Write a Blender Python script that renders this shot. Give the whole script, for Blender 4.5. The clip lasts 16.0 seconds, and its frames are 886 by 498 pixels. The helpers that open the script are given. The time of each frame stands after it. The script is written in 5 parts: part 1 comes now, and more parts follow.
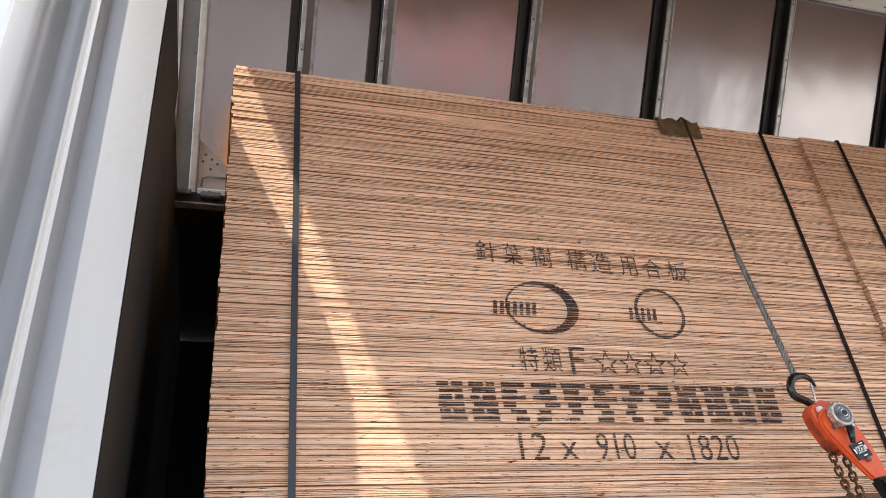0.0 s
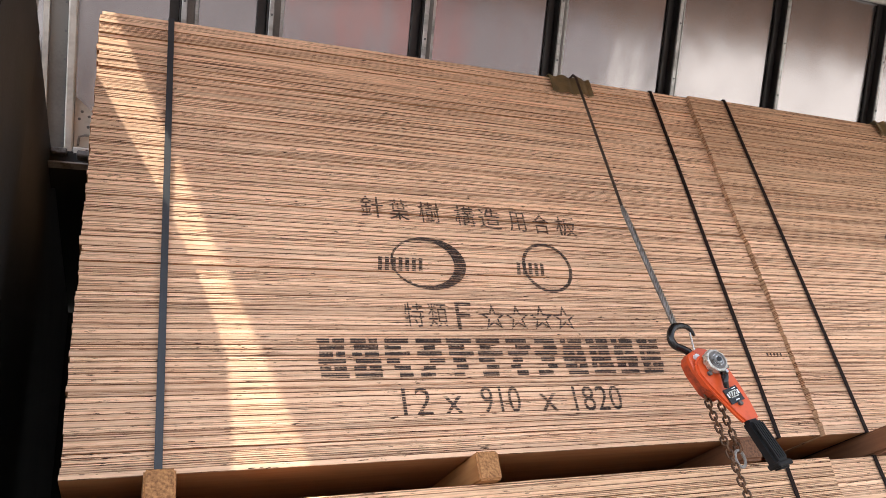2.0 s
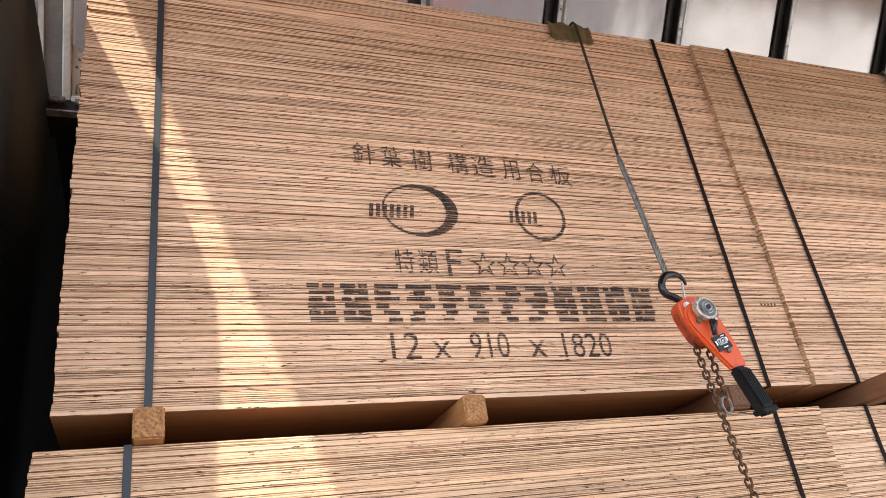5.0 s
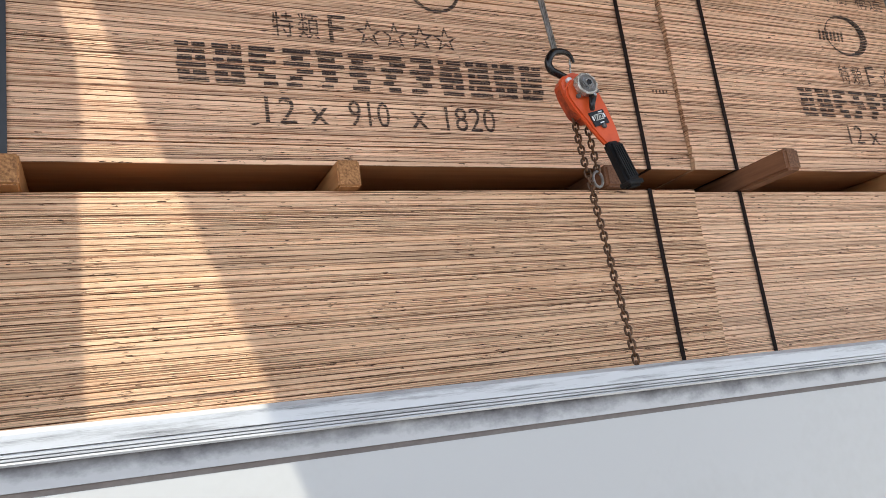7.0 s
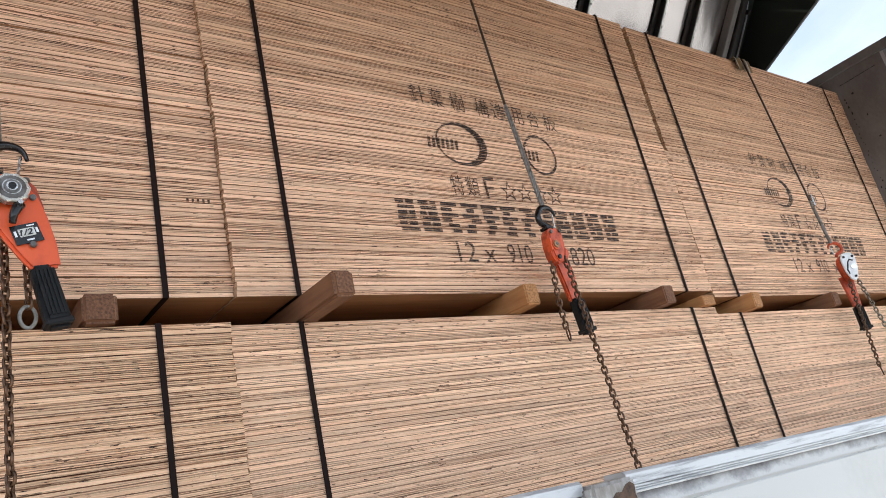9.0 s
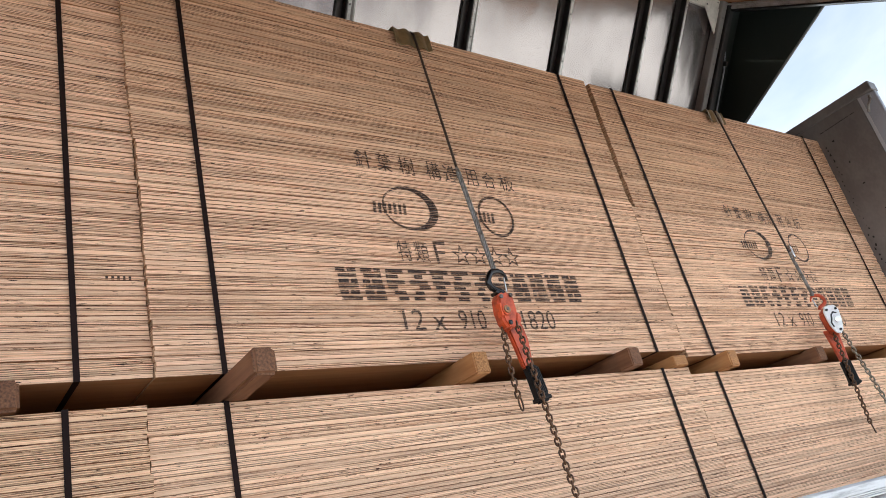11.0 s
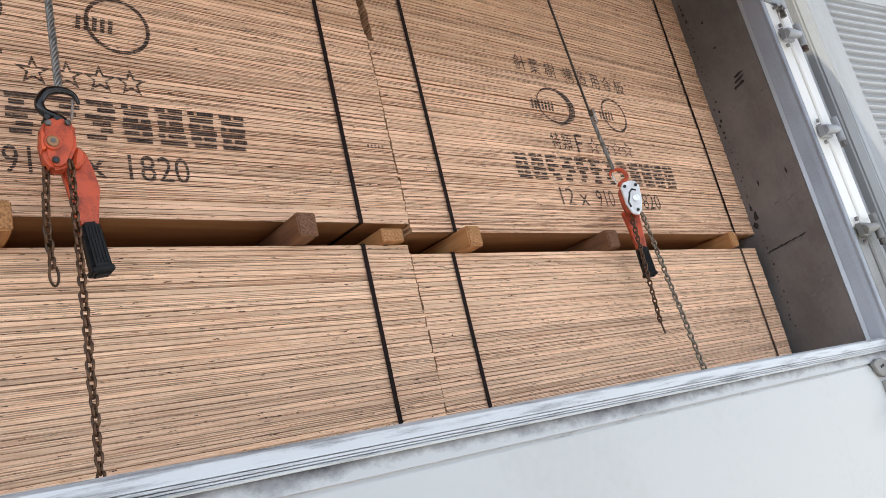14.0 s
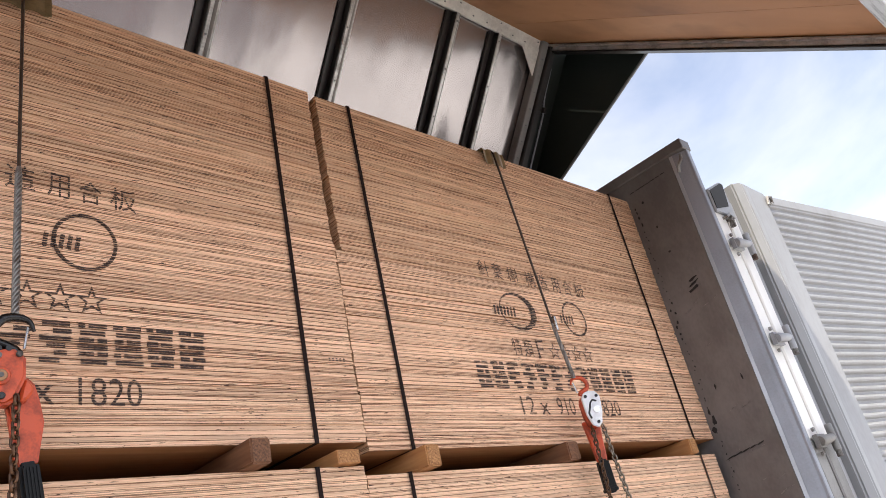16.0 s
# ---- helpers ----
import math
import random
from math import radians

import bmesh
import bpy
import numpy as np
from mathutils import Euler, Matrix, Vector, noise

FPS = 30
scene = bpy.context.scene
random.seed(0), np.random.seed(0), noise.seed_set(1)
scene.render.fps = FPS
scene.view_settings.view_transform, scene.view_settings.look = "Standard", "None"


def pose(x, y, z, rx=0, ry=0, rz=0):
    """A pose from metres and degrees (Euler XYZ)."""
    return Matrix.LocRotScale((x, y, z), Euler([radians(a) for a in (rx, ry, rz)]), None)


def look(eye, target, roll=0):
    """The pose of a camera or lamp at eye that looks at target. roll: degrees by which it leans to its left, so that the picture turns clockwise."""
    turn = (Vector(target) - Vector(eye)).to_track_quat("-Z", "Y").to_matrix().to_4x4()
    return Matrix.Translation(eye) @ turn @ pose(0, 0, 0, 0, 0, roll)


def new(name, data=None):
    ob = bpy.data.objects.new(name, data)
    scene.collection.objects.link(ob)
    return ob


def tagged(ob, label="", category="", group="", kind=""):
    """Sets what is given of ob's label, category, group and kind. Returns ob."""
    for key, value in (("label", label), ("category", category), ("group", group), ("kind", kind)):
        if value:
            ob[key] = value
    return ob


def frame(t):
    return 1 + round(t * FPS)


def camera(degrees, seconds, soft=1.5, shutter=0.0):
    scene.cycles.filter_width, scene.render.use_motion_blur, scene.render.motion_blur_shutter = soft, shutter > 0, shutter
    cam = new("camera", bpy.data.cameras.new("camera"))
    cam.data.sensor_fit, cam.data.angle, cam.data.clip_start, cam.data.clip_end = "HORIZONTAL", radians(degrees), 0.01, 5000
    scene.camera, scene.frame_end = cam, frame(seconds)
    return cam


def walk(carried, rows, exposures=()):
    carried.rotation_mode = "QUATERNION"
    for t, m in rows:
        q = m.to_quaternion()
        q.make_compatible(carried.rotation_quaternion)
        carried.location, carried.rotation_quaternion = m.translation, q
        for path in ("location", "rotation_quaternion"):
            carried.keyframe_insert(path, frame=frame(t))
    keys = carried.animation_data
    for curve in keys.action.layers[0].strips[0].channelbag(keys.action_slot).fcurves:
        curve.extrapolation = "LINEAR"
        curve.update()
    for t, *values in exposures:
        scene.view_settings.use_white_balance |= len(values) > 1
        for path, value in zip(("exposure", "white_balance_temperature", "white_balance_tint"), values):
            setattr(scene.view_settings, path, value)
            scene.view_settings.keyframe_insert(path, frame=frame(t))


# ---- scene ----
import functools

cam = camera(60.4, 16.0, 0.73)
PATH = [
    (0, (0.079, -0.035, 1.635), (0.627, 1.572, 2.692), -6.1),
    (0.5, (0.112, -0.03, 1.625), (0.697, 1.565, 2.68), -6.7),
    (1, (0.145, -0.018, 1.616), (0.802, 1.569, 2.639), -8.1),
    (1.5, (0.168, -0.012, 1.613), (0.88, 1.574, 2.602), -9.2),
    (2, (0.182, -0.008, 1.61), (0.926, 1.575, 2.581), -10.0),
    (2.5, (0.183, -0.004, 1.607), (0.936, 1.582, 2.565), -10.1),
    (3, (0.191, 0.012, 1.598), (0.947, 1.607, 2.538), -10.0),
    (5.5, (0.253, -0.016, 1.556), (0.928, 1.673, 2.387), -8.0),
    (6, (0.274, 0.013, 1.467), (0.886, 1.841, 1.999), -5.8),
    (6.5, (0.289, 0.014, 1.444), (0.881, 1.884, 1.839), -5.9),
    (7, (0.391, -0.032, 1.436), (1.217, 1.736, 1.873), -7.9),
    (7.5, (0.545, -0.034, 1.461), (1.753, 1.503, 1.881), -11.2),
    (7.6, (0.585, -0.026, 1.465), (1.844, 1.471, 1.883), -11.6),
    (8, (0.746, 0.016, 1.457), (2.102, 1.417, 1.901), -11.9),
    (8.5, (0.972, 0.024, 1.481), (2.296, 1.429, 2.004), -12.1),
    (9, (1.231, -0.027, 1.483), (2.447, 1.429, 2.114), -13.0),
    (9.2, (1.307, -0.049, 1.511), (2.507, 1.404, 2.18), -13.3),
    (11.3, (1.457, -0.096, 1.495), (2.638, 1.322, 2.266), -14.5),
    (11.5, (1.503, -0.094, 1.505), (2.693, 1.334, 2.242), -13.4),
    (12, (1.726, -0.048, 1.466), (2.981, 1.356, 2.139), -11.7),
    (12.5, (1.972, -0.012, 1.411), (3.281, 1.391, 1.973), -12.0),
    (13, (2.238, -0.047, 1.401), (3.483, 1.427, 1.928), -13.0),
    (13.5, (2.39, -0.042, 1.406), (3.632, 1.432, 1.939), -13.9),
    (14, (2.441, -0.044, 1.385), (3.725, 1.401, 1.901), -13.6),
    (14.5, (2.459, -0.054, 1.39), (3.783, 1.367, 1.869), -13.7),
    (15, (2.465, -0.062, 1.418), (3.829, 1.29, 1.976), -13.0),
    (15.5, (2.451, -0.104, 1.538), (3.815, 1.149, 2.293), -12.5),
    (16, (2.427, -0.105, 1.561), (3.764, 1.117, 2.409), -13.3),
]
EXPOSURES = [
    (0.0, 1.04, 6600, 11), (1.5, 1.16, 6650, 11), (3.0, 1.20, 6700, 10), (5.5, 1.22, 6650, 9), (6.5, 0.76, 6550, 9), (7.0, 0.74, 6550, 8), (7.5, 0.89, 6450, 6), (9.0, 0.93, 6400, 6),
    (12.0, 0.94, 6490, 7), (13.0, 0.86, 6440, 7), (14.5, 0.83, 6440, 7), (15.0, 0.82, 6540, 9), (16.0, 0.91, 6690, 13),
]
walk(cam, [(t, look(eye, target, roll)) for t, eye, target, roll in PATH], EXPOSURES)

# ---- sun, sky, exposure ----
SUN_WAY = Vector((1.35, 1.0, -2.99)).normalized()
sun_data = bpy.data.lights.new("sun", "SUN")
sun_data.energy, sun_data.angle, sun_data.color = 4.3, radians(0.5), (1.0, 0.935, 0.79)
sun = new("sun", sun_data)
sun.matrix_world = Matrix.Translation((-6, -4, 14)) @ SUN_WAY.to_track_quat("-Z", "Y").to_matrix().to_4x4()

world = bpy.data.worlds.new("sky")
scene.world = world
world.use_nodes = True
wt = world.node_tree
wt.nodes.clear()


def wnode(kind, **values):
    n = wt.nodes.new(kind)
    for k, v in values.items():
        n.inputs[k].default_value = v
    return n


w_out, w_bg = wt.nodes.new("ShaderNodeOutputWorld"), wnode("ShaderNodeBackground", Strength=0.144)
w_sky = wt.nodes.new("ShaderNodeTexSky")
w_sky.sky_type, w_sky.sun_disc = "NISHITA", False
w_sky.dust_density = 1.2
w_sky.sun_elevation, w_sky.sun_rotation = radians(60.7), radians(233.5)
w_co, w_map = wt.nodes.new("ShaderNodeTexCoord"), wnode("ShaderNodeMapping", Scale=(1.0, 1.6, 2.6))
w_noise = wnode("ShaderNodeTexNoise", Scale=1.7, Detail=7.0, Roughness=0.55, Distortion=0.35)
w_ramp = wt.nodes.new("ShaderNodeValToRGB")
w_ramp.color_ramp.elements[0].position, w_ramp.color_ramp.elements[1].position = 0.32, 0.58
w_ramp.color_ramp.elements[0].color, w_ramp.color_ramp.elements[1].color = (0.32,) * 3 + (1,), (0.95,) * 3 + (1,)
w_mix = wt.nodes.new("ShaderNodeMix")
w_mix.data_type = "RGBA"
w_bw = wt.nodes.new("ShaderNodeRGBToBW")
w_gain = wt.nodes.new("ShaderNodeMath")
w_gain.operation = "MULTIPLY_ADD"
w_gain.inputs[1].default_value, w_gain.inputs[2].default_value = 1.7, 1.1
w_tint = wt.nodes.new("ShaderNodeMix")
w_tint.data_type, w_tint.blend_type = "RGBA", "MULTIPLY"
w_tint.inputs[0].default_value, w_tint.inputs[7].default_value = 1.0, (0.90, 0.965, 1.10, 1)
wt.links.new(w_sky.outputs[0], w_bw.inputs[0])
wt.links.new(w_bw.outputs[0], w_gain.inputs[0])
wt.links.new(w_gain.outputs[0], w_tint.inputs[6])
wt.links.new(w_tint.outputs[2], w_mix.inputs[7])
wt.links.new(w_co.outputs["Generated"], w_map.inputs["Vector"])
wt.links.new(w_map.outputs[0], w_noise.inputs["Vector"])
wt.links.new(w_noise.outputs["Fac"], w_ramp.inputs[0])
wt.links.new(w_ramp.outputs[0], w_mix.inputs[0])
wt.links.new(w_sky.outputs[0], w_mix.inputs[6])
wt.links.new(w_mix.outputs[2], w_bg.inputs["Color"])
wt.links.new(w_bg.outputs[0], w_out.inputs["Surface"])


# ---- materials ----
ASPHALT = ((0.150, 0.140, 0.147), (0.110, 0.102, 0.108))


def ramp(nt, fac, stops):
    n = nt.nodes.new("ShaderNodeValToRGB")
    cr = n.color_ramp
    while len(cr.elements) < len(stops):
        cr.elements.new(0.5)
    for e, (p, c) in zip(cr.elements, stops):
        e.position, e.color = p, (*c, 1)
    nt.links.new(fac, n.inputs[0])
    return n.outputs[0]


def mixed(nt, fac, a, b, blend="MIX"):
    n = nt.nodes.new("ShaderNodeMix")
    n.data_type, n.blend_type = "RGBA", blend
    for k, v in ((0, fac), (6, a), (7, b)):
        if hasattr(v, "links"):
            nt.links.new(v, n.inputs[k])
        else:
            n.inputs[k].default_value = v if k == 0 else (*v, 1)
    return n.outputs[2]


def math_node(nt, op, a, b=0.0, clamp=False):
    n = nt.nodes.new("ShaderNodeMath")
    n.operation, n.use_clamp = op, clamp
    for k, v in enumerate((a, b)):
        if hasattr(v, "links"):
            nt.links.new(v, n.inputs[k])
        else:
            n.inputs[k].default_value = v
    return n.outputs[0]


def noise_tex(nt, scale, stretch=(1, 1, 1), detail=4.0, shift=None, rough=0.55):
    co = nt.nodes.new("ShaderNodeTexCoord")
    mp = nt.nodes.new("ShaderNodeMapping")
    mp.inputs["Scale"].default_value = stretch
    nt.links.new(co.outputs["Object"], mp.inputs["Vector"])
    if shift is not None:
        nt.links.new(shift, mp.inputs["Location"])
    n = nt.nodes.new("ShaderNodeTexNoise")
    n.inputs["Scale"].default_value, n.inputs["Detail"].default_value, n.inputs["Roughness"].default_value = scale, detail, rough
    nt.links.new(mp.outputs[0], n.inputs["Vector"])
    return n.outputs["Fac"]


def material(name):
    m = bpy.data.materials.new(name)
    m.use_nodes = True
    nt = m.node_tree
    return m, nt, nt.nodes["Principled BSDF"]


def bump(nt, bsdf, height, strength, distance):
    b = nt.nodes.new("ShaderNodeBump")
    b.inputs["Strength"].default_value, b.inputs["Distance"].default_value = strength, distance
    nt.links.new(height, b.inputs["Height"])
    nt.links.new(b.outputs[0], bsdf.inputs["Normal"])


def surface(name, base, dirt, rough=(0.4, 0.6), metal=0.0, scale=6.0, stretch=(1, 1, 1), fine=120.0, amount=(0.45, 0.75), relief=0.15, depth=0.001):
    """A painted or metal surface: base colour, worn to dirt in blotches, with grain."""
    m, nt, b = material(name)
    big, small = noise_tex(nt, scale, stretch, 6.0), noise_tex(nt, fine, stretch, 3.0)
    both = math_node(nt, "ADD", math_node(nt, "MULTIPLY", big, 0.75), math_node(nt, "MULTIPLY", small, 0.25))
    fac = ramp(nt, both, ((amount[0], (0, 0, 0)), (amount[1], (1, 1, 1))))
    nt.links.new(mixed(nt, fac, base, dirt), b.inputs["Base Color"])
    r = nt.nodes.new("ShaderNodeMapRange")
    r.inputs[3].default_value, r.inputs[4].default_value = rough
    nt.links.new(fac, r.inputs[0])
    nt.links.new(r.outputs[0], b.inputs["Roughness"])
    b.inputs["Metallic"].default_value = metal
    bump(nt, b, both, relief, depth)
    return m


def plywood_edge(name, dark_show=1.0, tint=(1.0, 1.0, 1.0)):
    """Sawn edges of twelve millimetre softwood plywood: pale long-grain plies, broken dark lines of the crossing plies
    and glue, painted shade in the sheet joints, knots and gaps.
    """
    m, nt, b = material(name)
    co, info = nt.nodes.new("ShaderNodeTexCoord"), nt.nodes.new("ShaderNodeObjectInfo")
    rnd = info.outputs["Random"]
    off = nt.nodes.new("ShaderNodeCombineXYZ")
    nt.links.new(math_node(nt, "MULTIPLY", rnd, 37.0), off.inputs[0])
    nt.links.new(math_node(nt, "MULTIPLY", rnd, 91.0), off.inputs[1])
    shift = off.outputs[0]
    sep = nt.nodes.new("ShaderNodeSeparateXYZ")
    nt.links.new(co.outputs["Object"], sep.inputs[0])
    g = lambda v: (v, v, v)
    add = lambda *v: functools.reduce(lambda p, q: math_node(nt, "ADD", p, q), v)
    times = lambda p, q: math_node(nt, "MULTIPLY", p, q)
    centred = lambda n, size: times(math_node(nt, "SUBTRACT", n, 0.5), size)
    # plies wander slowly along the sheet and have ragged sawn borders
    z = add(sep.outputs[2], centred(noise_tex(nt, 1.0, (4.5, 3, 3), 4.0, shift, 0.62), 0.0030), centred(noise_tex(nt, 1.0, (55, 8, 60), 3.0, shift, 0.6), 0.0020))
    lot = math_node(nt, "FRACT", times(rnd, 57.0))
    inner = add(times(z, 1 / 0.012), centred(lot, 0.14))
    ply = times(z, 1 / 0.012)
    band = ramp(nt, inner, ((0.0, g(1)), (0.17, g(1)), (0.22, g(0.15)), (0.31, g(0.0)), (0.39, g(0.15)), (0.44, g(1)), (0.56, g(0.97)), (0.61, g(0.08)), (0.69, g(0.0)), (0.78, g(0.12)), (0.83, g(1)), (1.0, g(1))))
    # Dark rims painted at top and bottom for shade between stacked sheets.
    rim = ramp(nt, ply, ((0.0, g(0)), (0.075, g(0.0)), (0.14, g(1)), (0.87, g(1)), (0.935, g(0)), (1.0, g(0))))
    # each crossing ply and each joint shows more or less strongly, in runs and in short dashes along the sheet
    show = add(times(noise_tex(nt, 1.0, (1.1, 2, 190), 2.0, shift), 0.52), times(noise_tex(nt, 1.0, (5, 2, 260), 3.0, shift), 0.34), times(noise_tex(nt, 1.0, (34, 6, 320), 3.0, shift), 0.14))
    show = ramp(nt, show, ((0.42, g(0.0)), (0.49, g(0.42)), (0.545, g(1))))
    weak = ramp(nt, math_node(nt, "FRACT", times(rnd, 131.0)), ((0.0, g(0.15)), (0.3, g(0.55)), (0.5, g(1)), (1.0, g(1))))
    show = times(times(show, weak), dark_show)
    band = mixed(nt, show, g(0.96), band)
    joint = add(times(noise_tex(nt, 1.0, (0.9, 2, 60), 2.0, shift), 0.52), times(noise_tex(nt, 1.0, (6, 2, 60), 3.0, shift), 0.28), times(noise_tex(nt, 1.0, (30, 4, 120), 3.0, shift), 0.20))
    joint = ramp(nt, joint, ((0.41, g(0.0)), (0.47, g(0.5)), (0.53, g(1))))
    band = mixed(nt, 1.0, band, mixed(nt, times(joint, min(1.0, dark_show + 0.1)), g(1), rim), "MULTIPLY")
    grain = noise_tex(nt, 1.0, (22, 22, 560), 5.0, shift, 0.65)
    tinted = lambda c: tuple(p * q for p, q in zip(c, tint))
    sheet = ramp(nt, rnd, tuple((p, tinted(c)) for p, c in ((0.0, (0.68, 0.395, 0.250)), (0.25, (0.85, 0.545, 0.365)), (0.5, (0.75, 0.445, 0.290)), (0.75, (0.88, 0.575, 0.395)), (1.0, (0.71, 0.405, 0.250)))))
    pale = mixed(nt, ramp(nt, grain, ((0.36, (0, 0, 0)), (0.64, (1, 1, 1)))), sheet, tinted((0.96, 0.67, 0.475)))
    dark = mixed(nt, ramp(nt, noise_tex(nt, 1.0, (16, 8, 300), 3.0, shift), ((0.4, (0, 0, 0)), (0.65, (1, 1, 1)))), (0.070, 0.029, 0.015), (0.28, 0.125, 0.062))
    # single sheets, and lengths of them, are darker or paler than their neighbours
    tone = ramp(nt, math_node(nt, "FRACT", times(rnd, 211.0)), ((0.0, g(0.80)), (0.16, g(0.90)), (0.30, g(0.98)), (1.0, g(1.05))))
    run = ramp(nt, noise_tex(nt, 1.0, (2.4, 2, 75), 4.0, shift), ((0.36, g(0.80)), (0.50, g(1.0)), (0.66, g(1.08))))
    pale = mixed(nt, 1.0, mixed(nt, 1.0, pale, tone, "MULTIPLY"), run, "MULTIPLY")
    colour = mixed(nt, band, dark, pale)
    # knots and gaps in the core
    void = ramp(nt, noise_tex(nt, 1.0, (34, 30, 330), 2.0, shift), ((0.655, (0, 0, 0)), (0.675, (1, 1, 1))))
    void = times(void, ramp(nt, noise_tex(nt, 1.0, (3, 3, 40), 1.0, shift), ((0.42, (0, 0, 0)), (0.52, (1, 1, 1)))))
    colour = mixed(nt, times(void, 0.95), colour, (0.030, 0.014, 0.009))
    blotch = noise_tex(nt, 1.0, (2.2, 2.2, 3), 3.0, shift)
    colour = mixed(nt, ramp(nt, blotch, ((0.55, (0, 0, 0)), (0.8, (0.5, 0.5, 0.5)))), colour, (0.52, 0.25, 0.14))
    nt.links.new(colour, b.inputs["Base Color"])
    b.inputs["Roughness"].default_value = 0.78
    b.inputs["Specular IOR Level"].default_value = 0.25
    relief = math_node(nt, "SUBTRACT", add(times(band, 0.5), times(grain, 0.5)), void)
    bump(nt, b, relief, 0.65, 0.0014)
    return m


def ink():
    """Stencil ink that took unevenly: broken along the sheet joints and the grain."""
    m, nt, b = material("stencil_ink")
    b.inputs["Base Color"].default_value = (0.030, 0.016, 0.012, 1)
    b.inputs["Roughness"].default_value = 0.7
    lines = noise_tex(nt, 1.0, (9, 9, 330), 4.0, None, 0.65)
    specks = noise_tex(nt, 240.0, (1, 1, 1), 2.0)
    co, sep = nt.nodes.new("ShaderNodeTexCoord"), nt.nodes.new("ShaderNodeSeparateXYZ")
    nt.links.new(co.outputs["Object"], sep.inputs[0])
    wander = math_node(nt, "MULTIPLY", math_node(nt, "SUBTRACT", noise_tex(nt, 1.0, (3, 3, 30), 3.0), 0.5), 0.006)
    cycle = math_node(nt, "FRACT", math_node(nt, "MULTIPLY", math_node(nt, "ADD", sep.outputs[2], wander), 1 / 0.006))
    g = lambda v: (v, v, v)
    groove = ramp(nt, cycle, ((0.0, g(0)), (0.16, g(0.0)), (0.34, g(1)), (0.80, g(1)), (1.0, g(0))))
    amount = math_node(nt, "ADD", math_node(nt, "MULTIPLY", lines, 0.62), math_node(nt, "MULTIPLY", specks, 0.22))
    amount = math_node(nt, "ADD", amount, math_node(nt, "MULTIPLY", groove, 0.14))
    fac = ramp(nt, amount, ((0.43, g(0.05)), (0.50, g(0.93))))
    clear, mix, out = nt.nodes.new("ShaderNodeBsdfTransparent"), nt.nodes.new("ShaderNodeMixShader"), nt.nodes["Material Output"]
    nt.links.new(fac, mix.inputs[0])
    nt.links.new(clear.outputs[0], mix.inputs[1])
    nt.links.new(b.outputs[0], mix.inputs[2])
    nt.links.new(mix.outputs[0], out.inputs["Surface"])
    return m


def bare_sheet():
    """Thin mill-finish aluminium that bows a little between its ribs and mirrors the yard softly."""
    m, nt, b = material("mill_aluminium")
    bow, dent, fog = noise_tex(nt, 1.0, (2.6, 0.45, 0.45), 1.5), noise_tex(nt, 1.0, (5.0, 2.2, 2.2), 2.0), noise_tex(nt, 2.2, (1, 1, 1), 5.0)
    nt.links.new(mixed(nt, ramp(nt, fog, ((0.35, (0, 0, 0)), (0.7, (1, 1, 1)))), (0.445, 0.414, 0.415), (0.35, 0.326, 0.328)), b.inputs["Base Color"])
    r = nt.nodes.new("ShaderNodeMapRange")
    r.inputs[3].default_value, r.inputs[4].default_value = 0.15, 0.25
    nt.links.new(fog, r.inputs[0])
    nt.links.new(r.outputs[0], b.inputs["Roughness"])
    b.inputs["Metallic"].default_value = 0.95
    bump(nt, b, math_node(nt, "ADD", bow, math_node(nt, "MULTIPLY", dent, 0.18)), 0.5, 0.045)
    return m


def smear_and_shade(name):
    """White paint that darkens up to the gate's rail: the shade under it put into the colour, with ragged tongues of
    road dirt.
    """
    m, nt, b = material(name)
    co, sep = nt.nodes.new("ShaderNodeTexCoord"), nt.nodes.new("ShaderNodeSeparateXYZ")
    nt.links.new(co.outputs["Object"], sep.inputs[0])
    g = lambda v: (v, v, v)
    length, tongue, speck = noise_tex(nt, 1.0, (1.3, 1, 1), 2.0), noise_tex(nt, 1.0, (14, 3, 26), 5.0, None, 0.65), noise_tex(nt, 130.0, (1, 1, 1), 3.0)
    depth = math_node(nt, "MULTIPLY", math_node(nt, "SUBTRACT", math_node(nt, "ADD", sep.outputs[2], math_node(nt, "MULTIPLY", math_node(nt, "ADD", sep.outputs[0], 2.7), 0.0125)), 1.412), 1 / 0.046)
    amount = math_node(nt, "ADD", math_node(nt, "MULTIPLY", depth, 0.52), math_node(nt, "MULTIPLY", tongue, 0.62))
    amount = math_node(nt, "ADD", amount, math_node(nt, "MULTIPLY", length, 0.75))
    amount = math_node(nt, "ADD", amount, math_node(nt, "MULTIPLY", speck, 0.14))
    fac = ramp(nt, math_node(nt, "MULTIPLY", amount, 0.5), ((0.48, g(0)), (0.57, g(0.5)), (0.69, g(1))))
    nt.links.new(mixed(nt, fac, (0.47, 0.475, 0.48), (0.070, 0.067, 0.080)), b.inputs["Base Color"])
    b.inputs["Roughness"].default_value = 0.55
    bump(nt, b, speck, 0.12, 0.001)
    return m


